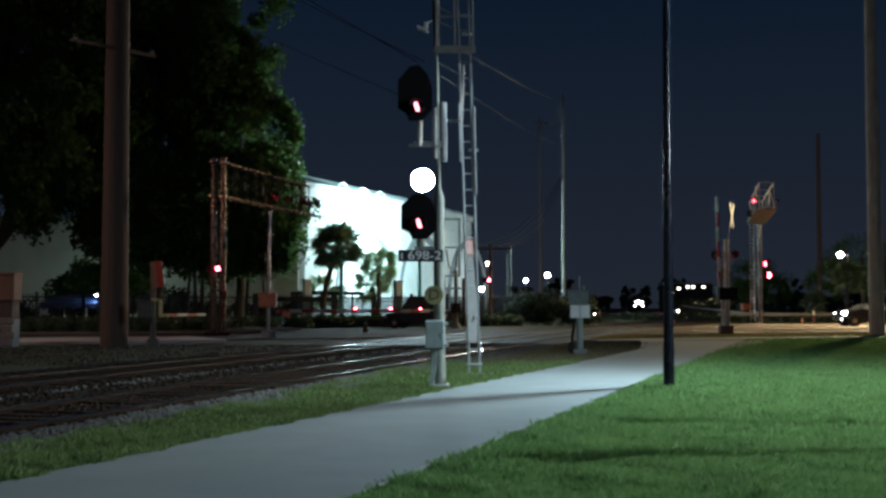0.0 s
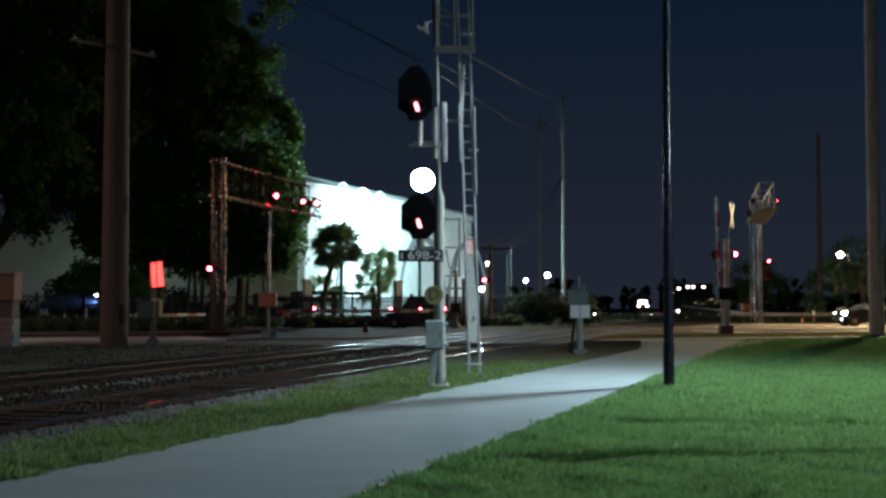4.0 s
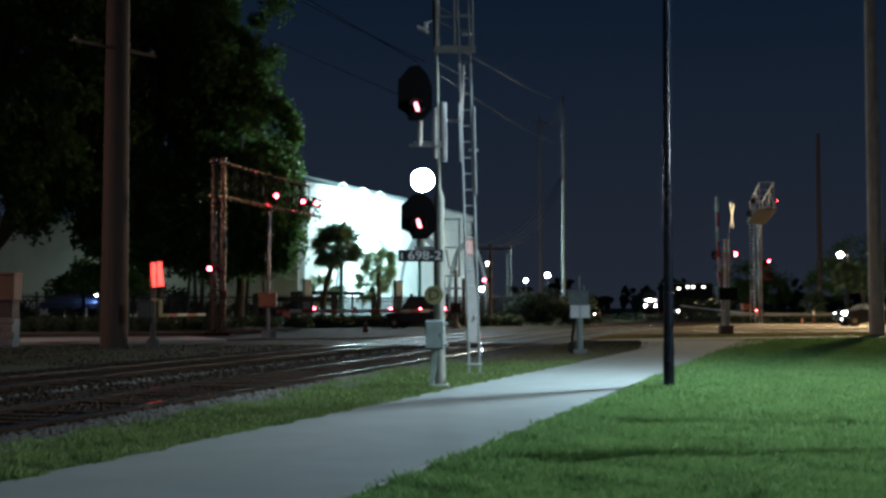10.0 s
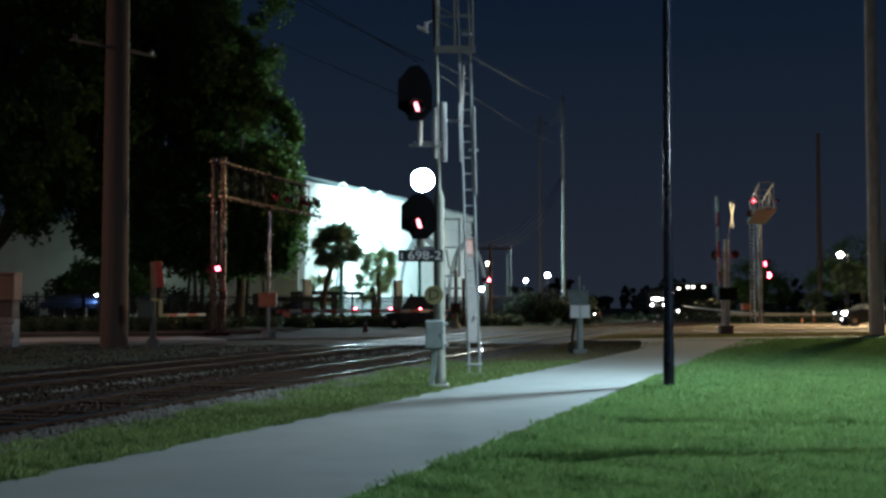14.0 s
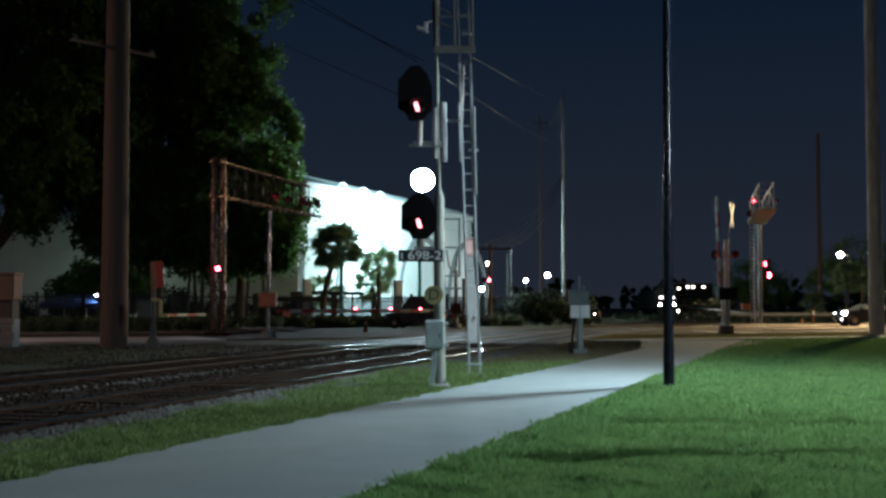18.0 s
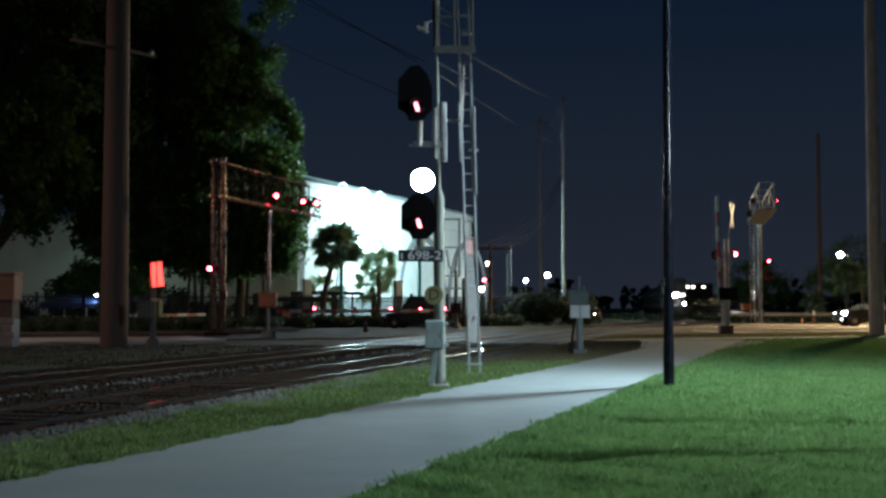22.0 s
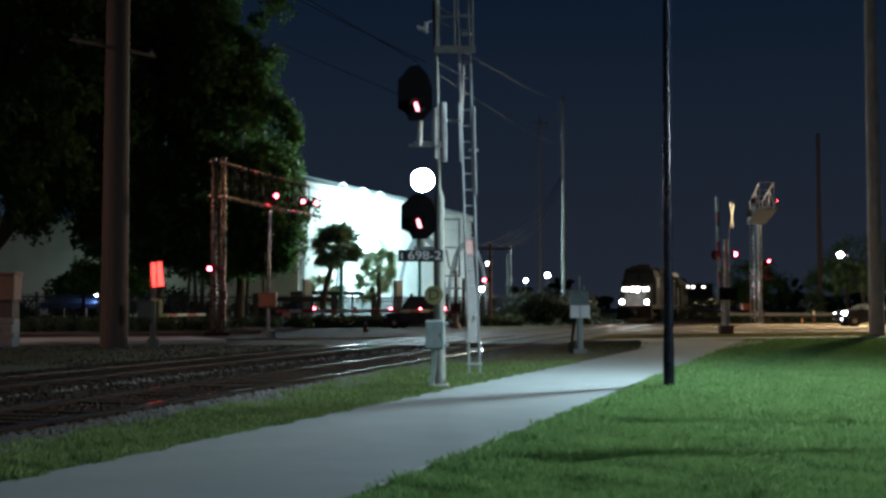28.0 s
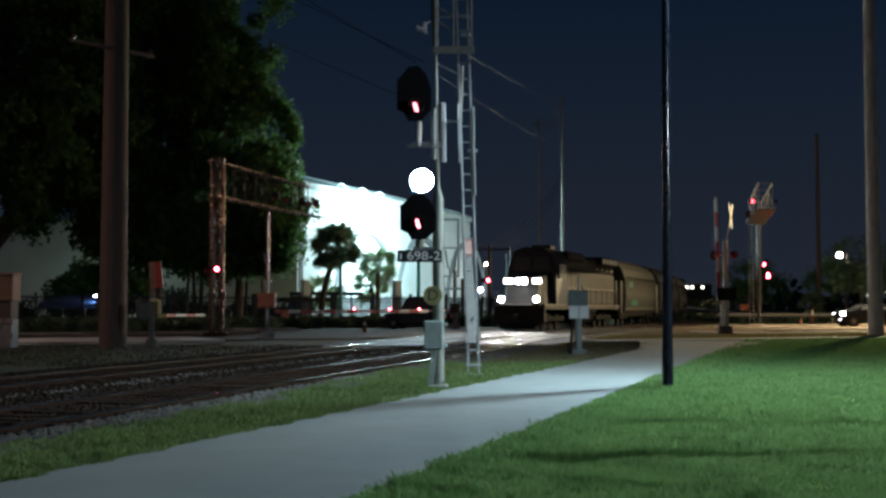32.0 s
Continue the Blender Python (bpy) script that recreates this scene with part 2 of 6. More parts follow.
class Shape:
    """Gathers faces of one mesh."""

    def __init__(self):
        self.v, self.f = [], []

    def add(self, verts, faces, m=None):
        base = len(self.v)
        self.v += [tuple(m @ Vector(p)) if m else tuple(p) for p in verts]
        self.f += [tuple(base + i for i in f) for f in faces]
        return self

    def box(self, c, s, b=0.0, m=None):
        """A box with its edges chamfered by b."""
        x, y, z = s[0] / 2, s[1] / 2, s[2] / 2
        b = min(b, x * 0.9, y * 0.9, z * 0.9)
        mm = Matrix.Translation(c) if m is None else m @ Matrix.Translation(c)
        if b <= 0:
            v = [(i * x, j * y, k * z) for i in (-1, 1) for j in (-1, 1) for k in (-1, 1)]
            f = [(0, 1, 3, 2), (4, 6, 7, 5), (0, 4, 5, 1), (2, 3, 7, 6), (0, 2, 6, 4), (1, 5, 7, 3)]
            return self.add(v, f, mm)
        v, idx = [], {}
        for i in (-1, 1):
            for j in (-1, 1):
                for k in (-1, 1):
                    for a in range(3):
                        p = [i * (x - b), j * (y - b), k * (z - b)]
                        p[a] = (i * x, j * y, k * z)[a]
                        idx[i, j, k, a] = len(v)
                        v.append(tuple(p))
        f = []
        for a in range(3):
            o1, o2 = (a + 1) % 3, (a + 2) % 3
            for sgn in (-1, 1):
                quad = []
                for s1, s2 in ((-1, -1), (1, -1), (1, 1), (-1, 1)):
                    k = [0, 0, 0]
                    k[a], k[o1], k[o2] = sgn, s1, s2
                    quad.append(idx[(*k, a)])
                f.append(tuple(quad if sgn > 0 else quad[::-1]))
            for s1 in (-1, 1):
                for s2 in (-1, 1):
                    k0, k1 = [0, 0, 0], [0, 0, 0]
                    k0[a], k1[a] = -1, 1
                    k0[o1] = k1[o1] = s1
                    k0[o2] = k1[o2] = s2
                    q = (idx[(*k0, o1)], idx[(*k1, o1)], idx[(*k1, o2)], idx[(*k0, o2)])
                    f.append(q if s1 * s2 < 0 else q[::-1])
        for i in (-1, 1):
            for j in (-1, 1):
                for k in (-1, 1):
                    q = (idx[i, j, k, 0], idx[i, j, k, 1], idx[i, j, k, 2])
                    f.append(q if i * j * k > 0 else q[::-1])
        return self.add(v, f, mm)

    def tube(self, pts, radii, n=10, caps=True, m=None):
        """A round tube along points; radii one number or one for each point."""
        pts = [Vector(p) for p in pts]
        if not isinstance(radii, (list, tuple)):
            radii = [radii] * len(pts)
        v, f = [], []
        side = None
        for i, p in enumerate(pts):
            d = (pts[min(i + 1, len(pts) - 1)] - pts[max(i - 1, 0)]).normalized()
            if side is None:
                side = d.orthogonal().normalized()
            side = (side - d * side.dot(d)).normalized()
            up = d.cross(side)
            for k in range(n):
                a = 2 * math.pi * (k + 0.5) / n
                v.append(tuple(p + (side * math.cos(a) + up * math.sin(a)) * radii[i]))
        for i in range(len(pts) - 1):
            for k in range(n):
                f.append((i * n + k, i * n + (k + 1) % n, (i + 1) * n + (k + 1) % n, (i + 1) * n + k))
        if caps:
            f.append(tuple(range(n))[::-1])
            f.append(tuple((len(pts) - 1) * n + k for k in range(n)))
        return self.add(v, f, m)

    def prism(self, outline, depth, m=None):
        """An outline in x and z, pushed along y by depth on both sides of y = 0."""
        n = len(outline)
        v = [(x, -depth / 2, z) for x, z in outline] + [(x, depth / 2, z) for x, z in outline]
        f = [tuple(range(n)), tuple(range(2 * n - 1, n - 1, -1))]
        f += [(i, i + n, (i + 1) % n + n, (i + 1) % n) for i in range(n)]
        return self.add(v, f, m)

    def mesh(self, name, mat, smooth=False):
        me = bpy.data.meshes.new(name)
        me.from_pydata(self.v, [], self.f)
        me.materials.append(MATS[mat])
        if smooth:
            me.shade_smooth()
            me.set_sharp_from_angle(angle=radians(40))
        me.update()
        return me


def thing(name, at, turn=0.0, label="", category="", group="", kind=""):
    ob = new(name)
    ob.empty_display_size = 0.2
    ob.matrix_world = pose(*at, 0, 0, turn)
    return tagged(ob, label, category, group, kind)


def part(name, shape, mat, parent, label="", smooth=False):
    """Links a shape as one mesh object under a thing or a part, in the thing's own space."""
    me = shape if isinstance(shape, bpy.types.Mesh) else shape.mesh(name, mat, smooth)
    ob = new(name, me)
    ob.parent = parent
    if label:
        tagged(ob, label)
    return ob


def solid(name, shape, mat, label="", category="", group="", kind="", smooth=False):
    return tagged(new(name, shape.mesh(name, mat, smooth)), label, category, group, kind)


def raw_mesh(name, verts, faces, mat):
    """A large mesh from arrays, faces all with as many corners."""
    me = bpy.data.meshes.new(name)
    n, k = faces.shape
    me.vertices.add(len(verts))
    me.vertices.foreach_set("co", np.asarray(verts, np.float32).ravel())
    me.loops.add(n * k)
    me.loops.foreach_set("vertex_index", np.asarray(faces, np.int32).ravel())
    me.polygons.add(n)
    me.polygons.foreach_set("loop_start", np.arange(0, n * k, k, dtype=np.int32))
    me.update(calc_edges=True)
    me.materials.append(MATS[mat])
    return me


RNG = np.random.default_rng(7)

# ---- the plan ----
# Tracks: nearly straight past the camera, curving away beyond the crossing.


def ease(u):
    u = min(1.0, max(0.0, u))
    return u * u * (3 - 2 * u)


def track_slope(y):
    return 0.25 + 0.1107 * ease((y - 56) / 20) - 0.2285 * ease((y - 77.7) / 111.7)


TRACK_Y = [5 + 0.5 * i for i in range(1000)]
TRACK_X = [0.0]
for yy in TRACK_Y[:-1]:
    TRACK_X.append(TRACK_X[-1] + 0.5 * track_slope(yy + 0.25))
_shift = 4.3 - TRACK_X[int((69.5 - 5) * 2)]
TRACK_X = [x + _shift for x in TRACK_X]


def far_track(y):
    k = min(len(TRACK_Y) - 2, max(0, int((y - 5) * 2)))
    u = (y - TRACK_Y[k]) * 2
    return TRACK_X[k] + (TRACK_X[k + 1] - TRACK_X[k]) * u


def near_track(y):
    return far_track(y) + 4.45


# Road over the tracks: near and far kerb lie along ROAD, at these distances along its normal.
ROAD = Vector((0.909, 0.416, 0))
ACROSS = Vector((-0.416, 0.909, 0))
ROAD_NEAR, ROAD_FAR = 52.6, 74.0


def path_left(y):
    return 0.16 + 0.325 * (y - 21.05)


def path_right(y):
    return 3.10 + 0.315 * (y - 21.05)

# ---- ground, road, path ----
g = Shape()
xs = [-2500, -300, -80, -40, -20, 0, 20, 40, 80, 300, 2500]
ys = [-2500, -300, -60, -20, 0, 20, 40, 60, 90, 150, 400, 3000]
for y in ys:
    for x in xs:
        g.v.append((x, y, -0.05))
for j in range(len(ys) - 1):
    for i in range(len(xs) - 1):
        a = j * len(xs) + i
        g.f.append((a, a + 1, a + len(xs) + 1, a + len(xs)))
solid("ground", g, "soil", "dark soil and short turf reaching the horizon", kind="structure")


def strip(name, mat, s0, s1, n0, n1, z0, z1, label):
    sh = Shape()
    m = Matrix(((ROAD.x, ACROSS.x, 0, 0), (ROAD.y, ACROSS.y, 0, 0), (0, 0, 1, 0), (0, 0, 0, 1)))
    sh.box(((s0 + s1) / 2, (n0 + n1) / 2, (z0 + z1) / 2), (s1 - s0, n1 - n0, z1 - z0), 0.015, m)
    return solid(name, sh, mat, label, kind="structure")


strip("road", "asphalt", 13, 230, ROAD_NEAR, ROAD_FAR, -0.2, 0.0, "damp worn asphalt road across the railway")
strip("road_west", "asphalt", -120, 13, 56.66, 66.5, -0.2, 0.0, "damp worn asphalt road before the hall")
strip("kerb_1", "kerb", -120, 13, 56.5, 56.66, -0.2, 0.07, "low pale concrete kerb of the road")
strip("kerb_2", "kerb", 27, 230, ROAD_NEAR - 0.18, ROAD_NEAR, -0.2, 0.03, "low pale concrete kerb of the road")
strip("kerb_5", "kerb", -120, 18.8, 66.5, 66.68, -0.2, 0.12, "low pale concrete kerb of the road")
strip("kerb_6", "kerb", 18.8, 19.0, 66.5, ROAD_FAR, -0.2, 0.12, "low pale concrete kerb of the road")
strip("planting_bed", "soil", -120, 18.8, 66.68, ROAD_FAR + 2.2, -0.2, 0.08, "dark soil bed under the hedge")
strip("kerb_3", "kerb", 19.0, 24, ROAD_FAR, ROAD_FAR + 0.18, -0.2, 0.12, "low pale concrete kerb of the road")
strip("kerb_4", "kerb", 56, 230, ROAD_FAR, ROAD_FAR + 0.18, -0.2, 0.12, "low pale concrete kerb of the road")
strip("pavement_1", "kerb", 19.0, 24, ROAD_FAR + 0.18, ROAD_FAR + 2.2, -0.2, 0.11, "pale concrete pavement behind the kerb")
strip("pavement_2", "pavement", -120, 13, 50.2, 56.5, -0.2, 0.06, "pale concrete pavement beside the road")
strip("median", "kerb", 50, 230, 60.0, 61.2, -0.2, 0.06, "raised concrete median of the road")
for k, n in enumerate((56.6, 67.6)):
    for s in range(-100, 220, 9):
        if s >= 44:
            strip("lane_marking", "marking", s, s + 3, n, n + 0.12, 0.0, 0.004, "worn white lane marking on asphalt")
strip("stop_line", "marking", 43.4, 44.0, 53.2, 59.6, 0.0, 0.004, "worn white stop line on asphalt")
strip("footway", "concrete", 27.5, 120, 43.9, 46.3, -0.14, -0.004, "dim concrete footway turning along the road")
strip("edge_marking", "marking", 48, 220, 73.2, 73.32, 0.0, 0.004, "pale edge line on asphalt")
# the street beyond, parallel to the railway
for nm, mat, x0, x1, z in (("side_road", "asphalt", 15.0, 24.0, -0.01),):
    sh = Shape()
    pts = [85 + 6 * i for i in range(60)]
    for y in pts:
        cx = far_track(y) + 4
        sh.v += [(cx + x0, y, z), (cx + x1, y, z)]
    sh.f = [(2 * i, 2 * i + 1, 2 * i + 3, 2 * i + 2) for i in range(len(pts) - 1)]
    solid(nm, sh, mat, "asphalt street running beside the railway", kind="structure")

path = thing("path", (0, 0, 0), 0, "pale concrete footpath in broad slabs beside the railway", kind="structure")
y = -26.6
SLAB = []
while y < 50:
    y1 = y + 2.9
    sh = Shape()
    dz = 0.0012 * math.sin(y * 7)
    w0, w1 = (max(0, y - 41) * 0.16, max(0, y1 - 41) * 0.16)
    top = [(path_left(y) - w0, y), (path_right(y) + w0, y), (path_right(y1) + w1, y1), (path_left(y1) - w1, y1)]
    sh.v = [(a, b, -0.14) for a, b in top] + [(a, b, -0.002 + dz) for a, b in top]
    c = Vector((sum(p[0] for p in top) / 4, sum(p[1] for p in top) / 4))
    sh.v += [(c.x + (a - c.x) * 0.998, c.y + (b - c.y) * 0.998, dz) for a, b in top]
    sh.f = [(0, 1, 5, 4), (1, 2, 6, 5), (2, 3, 7, 6), (3, 0, 4, 7), (4, 5, 9, 8), (5, 6, 10, 9), (6, 7, 11, 10), (7, 4, 8, 11), (8, 9, 10, 11)]
    SLAB.append(sh)
    y = y1 + 0.003

# ---- tracks ----


def ribbon(line, y0, y1, step, profile):
    """Sweeps a profile (offset across, height) along a track."""
    sh = Shape()
    n = len(profile)
    rows = int((y1 - y0) / step) + 1
    for i in range(rows):
        yy = y0 + i * step
        sl = (line(yy + 0.2) - line(yy - 0.2)) / 0.4
        nx, ny = 1 / math.hypot(1, sl), -sl / math.hypot(1, sl)
        sh.v += [(line(yy) + nx * a, yy + ny * a, z) for a, z in profile]
    for i in range(rows - 1):
        for k in range(n):
            sh.f.append((i * n + k, i * n + (k + 1) % n, (i + 1) * n + (k + 1) % n, (i + 1) * n + k))
    return sh


solid("ballast_bed", ribbon(near_track, -40, 476, 2.0, [(-7.3, -0.06), (-6.8, -0.015), (1.1, -0.015), (1.85, -0.05), (1.8, -0.3), (-7.1, -0.3)]), "ballast",
      "dark oily ballast bed under two tracks", kind="structure")
for nm, line in (("near_railway_track", near_track), ("far_railway_track", far_track)):
    tr = thing(nm, (0, 0, 0), 0, "railway track with rusty rails and polished heads on timber ties", kind="structure")
    for off in (-0.755, 0.755):
        part("rail", ribbon(line, -40, 475, 1.5, [(off - 0.07, -0.04), (off + 0.07, -0.04), (off + 0.02, -0.02), (off + 0.036, 0.035), (off - 0.036, 0.035), (off - 0.02, -0.02)]), "rail_side", tr)
        part("rail_head", ribbon(line, -40, 475, 1.5, [(off - 0.036, 0.036), (off + 0.036, 0.036), (off + 0.034, 0.054), (off + 0.018, 0.061), (off - 0.018, 0.061), (off - 0.034, 0.054)]), "rail_head", tr,
             "polished steel rail head")
    tie = Shape().box((0, 0, -0.045), (2.6, 0.23, 0.10), 0.012).mesh("tie", "tie")
    yy = -12.0
    while yy < 47:
        sl = (line(yy + 0.2) - line(yy - 0.2)) / 0.4
        o = part("tie", tie, "tie", tr)
        o.matrix_basis = pose(line(yy), yy, RNG.uniform(-0.012, 0.012), 0, 0, -math.degrees(math.atan(sl)) + RNG.uniform(-1, 1))
        yy += 0.53 * math.cos(math.atan(sl))
    for a, b in ((-0.69, 0.69), (-1.9, -0.83), (0.83, 1.9)):
        part("crossing_panel", ribbon(line, 46 if line is near_track else 44, 82, 1.0, [(a, 0.0), (b, 0.0), (b, 0.042), (a, 0.042)]), "rubber_panel", tr, "wet black rubber crossing panel")

# loose stones of the ballast: small angular lumps
def stones(count, y0, y1, a0, a1, smin, smax):
    yy = y0 + (y1 - y0) * RNG.random(count) ** 1.6
    aa = RNG.uniform(a0, a1, count)
    cx = np.array([near_track(q) for q in yy]) + aa * 0.97
    cy = yy - aa * 0.24
    s = RNG.uniform(smin, smax, count)
    base = np.array([(1, 0, 0), (0, 1, 0), (-1, 0, 0), (0, -1, 0), (0, 0, 0.7), (0, 0, -0.7)], float)
    tri = np.array([(0, 1, 4), (1, 2, 4), (2, 3, 4), (3, 0, 4), (1, 0, 5), (2, 1, 5), (3, 2, 5), (0, 3, 5)])
    ang = RNG.uniform(0, 6.28, count)
    b = base[None] * (1 + RNG.uniform(-0.35, 0.35, (count, 6, 1)))
    ca, sa = np.cos(ang)[:, None], np.sin(ang)[:, None]
    x = b[..., 0] * ca - b[..., 1] * sa
    yv = b[..., 0] * sa + b[..., 1] * ca
    v = np.stack([x, yv, b[..., 2]], -1) * s[:, None, None]
    v += np.stack([cx, cy, np.full(count, -0.008)], -1)[:, None, :]
    f = tri[None] + (np.arange(count) * 6)[:, None, None]
    return v.reshape(-1, 3), f.reshape(-1, 3)


v1, f1 = stones(11000, 9, 46, 1.0, 2.05, 0.022, 0.06)
v2, f2 = stones(14000, 9, 46, -6.7, 0.95, 0.02, 0.05)
v3, f3 = stones(520, 9, 40, -2.6, -2.15, 0.025, 0.065)
tagged(new("ballast_stones", raw_mesh("ballast_stones", np.concatenate([v1, v3]), np.concatenate([f1, f3 + len(v1)]), "stone")),
       "loose pale grey ballast stones along the track", kind="stuff")
tagged(new("oily_stones", raw_mesh("oily_stones", v2, f2, "oily_stone")), "dark oily brown ballast stones between the rails", kind="stuff")


def blades(name, count, place, hmin, hmax, label, width=0.007, mat="grass"):
    """Grass: one bent blade of two triangles a piece."""
    px_, py_ = place(count)
    n = len(px_)
    a = RNG.uniform(0, 6.28, n)
    patch = 0.8 + 0.28 * np.sin(px_ * 2.9 + 1.7 * np.sin(py_ * 1.9)) * np.sin(py_ * 2.3 + px_) + 0.15 * np.sin(px_ * 7.1 + 3 * np.sin(py_ * 5.3))
    h = RNG.uniform(hmin, hmax, n) * patch
    w = width * RNG.uniform(0.7, 1.4, n) * (0.6 + py_ / 18)
    lean = RNG.uniform(0.1, 0.7, n) * h
    b = RNG.uniform(0, 6.28, n)
    dx, dy = np.cos(a) * w, np.sin(a) * w
    lx, ly = np.cos(b) * lean, np.sin(b) * lean
    z0 = np.full(n, -0.052)
    p0 = np.stack([px_ - dx, py_ - dy, z0], -1)
    p1 = np.stack([px_ + dx, py_ + dy, z0], -1)
    p2 = np.stack([px_ + dx * 0.7 + lx * 0.4, py_ + dy * 0.7 + ly * 0.4, z0 + h * 0.6], -1)
    p3 = np.stack([px_ + lx, py_ + ly, z0 + h], -1)
    v = np.stack([p0, p1, p2, p3], 1).reshape(-1, 3)
    f = (np.array([(0, 1, 2), (0, 2, 3)])[None] + (np.arange(n) * 4)[:, None, None]).reshape(-1, 3)
    tagged(new(name, raw_mesh(name, v, f, mat)), label, kind="stuff")


def lawn_place(n):
    yy = 7.5 + 55 * RNG.random(n) ** 2.2
    right = yy * 0.38 + 1.5
    left = 3.10 + 0.315 * (yy - 21.05)
    ragged = 0.035 * np.sin(yy * 5) + 0.03 * np.sin(yy * 1.7) + RNG.uniform(-0.05, 0.05, n)
    x = left + ragged + (right - left) * RNG.random(n)
    keep = yy * ACROSS.y + x * ACROSS.x < 43.9 + 0.04 * np.sin(x * 3)
    return x[keep], yy[keep]


def roadside_place(n):
    s = 22 + 40 * RNG.random(n) ** 1.3
    a = 46.35 + (ROAD_NEAR - 46.6) * RNG.random(n) + 0.06 * np.sin(s * 4)
    return ROAD.x * s + ACROSS.x * a, ROAD.y * s + ACROSS.y * a


def verge_place(n, y0=7.5, y1=31.0):
    yy = y0 + (y1 - y0) * RNG.random(n) ** 1.4
    left = np.array([near_track(q) for q in yy]) + 1.74 - 0.55 * np.clip((yy - 18) / 8, 0, 1)
    right = 0.16 + 0.325 * (yy - 21.05) + 0.06
    u = RNG.random(n) ** 0.8
    x = left + (right - left) * u + 0.05 * np.sin(yy * 7)
    return x, yy


blades("lawn", 330000, lawn_place, 0.05, 0.115, "mown green lawn grass beside the path")


def waste_place(n):
    yy = 30 + 17 * RNG.random(n)
    right = np.array([far_track(q) for q in yy]) - 2.6
    return right - 18 * RNG.random(n) ** 1.3, yy


blades("rough_grass", 9000, waste_place, 0.02, 0.06, "thin rough grass on bare ground beyond the tracks", 0.010, "waste_grass")

blades("roadside_grass", 26000, roadside_place, 0.04, 0.11, "thin olive grass strip between footway and road", 0.010, "roadside_grass")

blades("verge_grass", 150000, verge_place, 0.05, 0.14, "unmown green grass strip between path and ballast", mat="verge")
blades("dry_verge_grass", 30000, lambda n: verge_place(n, 26.0, 50.0), 0.03, 0.10, "thin dry olive grass between path and ballast", mat="dry_grass")

# ---- path lamp ----


def path_lamp(at, head):
    t = thing("street_lamp", at, 0, "tall black steel path lamp with a flat cool white head", "street lamp", "path lamps")
    hx, hy, hz = head[0] - at[0], head[1] - at[1], head[2]
    part("post", Shape().tube([(0, 0, 0.66), (0, 0, 0.74), (0.005, 0, 3.2), (0.01, 0, hz - 0.3), (0.02, 0.01, hz + 0.05)], [0.094, 0.092, 0.082, 0.058, 0.055], 20), "satin_black", t, smooth=True)
    part("base_sleeve", Shape().tube([(0, 0, -0.05), (0, 0, 0.05), (0, 0, 0.62), (0, 0, 0.74)], [0.108, 0.102, 0.099, 0.095], 20), "satin_black", t, smooth=True)
    part("bracket", Shape().tube([(0, 0, hz - 0.05), (hx * 0.5, hy * 0.5, hz + 0.04), (hx * 0.8, hy * 0.8, hz + 0.03)], 0.03, 10), "black_paint", t)
    ang = math.atan2(hy, hx)
    m = Matrix.Translation((hx, hy, hz)) @ Matrix.Rotation(ang, 4, "Z")
    hd = part("lamp_head", Shape().box((0, 0, 0.03), (0.62, 0.34, 0.09), 0.03, m), "black_paint", t)
    part("lens", Shape().box((0.03, 0, -0.025), (0.42, 0.26, 0.02), 0.005, m), "glow_lamp", hd, "glowing cool white lens")
    return t


path_lamp((4.03, 21.8, 0), LAMP)
path_lamp((16.6, 13.6, 0), (16.0, 13.3, 7.17))

# ---- railway signal beside the path ----
SIG = (-0.06, 21.35, 0)
sig = thing("railway_signal", SIG, 0, "silver railway signal mast with two black heads showing red", "railway signal")
part("mast", Shape().tube([(0, 0, -0.06), (0, 0, 0.08), (-0.01, 0, 3.3), (-0.015, 0, 3.5), (-0.055, 0, 6.1)], [0.115, 0.105, 0.095, 0.036, 0.028], 16), "silver_paint", sig, smooth=True)
# The dimness above the path lamp is put into this part's colour.
part("upper_mast", Shape().tube([(-0.055, 0, 6.1), (-0.06, 0, 6.42), (-0.10, 0, 8.6)], [0.034, 0.068, 0.062], 14).tube([(-0.055, 0, 5.98), (-0.055, 0, 6.16)], 0.055, 12), "dark_steel", sig, "steel upper mast, darkened where lamp light would not reach", smooth=True)
part("mast_foot", Shape().box((0, 0, 0.0), (0.34, 0.34, 0.10), 0.02).tube([(-0.10, -0.10, 0), (-0.10, -0.10, 0.12)], 0.02, 6).tube([(0.10, -0.10, 0), (0.10, -0.10, 0.12)], 0.02, 6), "silver_paint", sig)
bx = part("junction_box", Shape().box((-0.085, -0.16, 0.915), (0.33, 0.20, 0.50), 0.015), "grey_green_paint", sig, "grey-green steel junction box")
part("box_door", Shape().box((-0.085, -0.266, 0.915), (0.30, 0.012, 0.46), 0.004), "grey_green_paint", bx)
part("latch", Shape().box((0.03, -0.28, 0.90), (0.025, 0.02, 0.08), 0.005), "galvanised", bx)
for z in (1.10, 0.73):
    part("box_strap", Shape().box((0.105, -0.06, z), (0.10, 0.05, 0.05), 0.006), "galvanised", sig)
for dx in (-0.11, -0.06):
    part("conduit", Shape().tube([(dx - 0.09, -0.12, -0.05), (dx - 0.03, -0.13, 0.25), (dx, -0.13, 0.67)], 0.022, 8), "grey_green_paint", sig)
part("bracket_lower", Shape().box((-0.22, -0.03, 2.42), (0.46, 0.07, 0.07), 0.01).box((-0.22, -0.03, 2.30), (0.40, 0.05, 0.05), 0.008), "galvanised", sig)
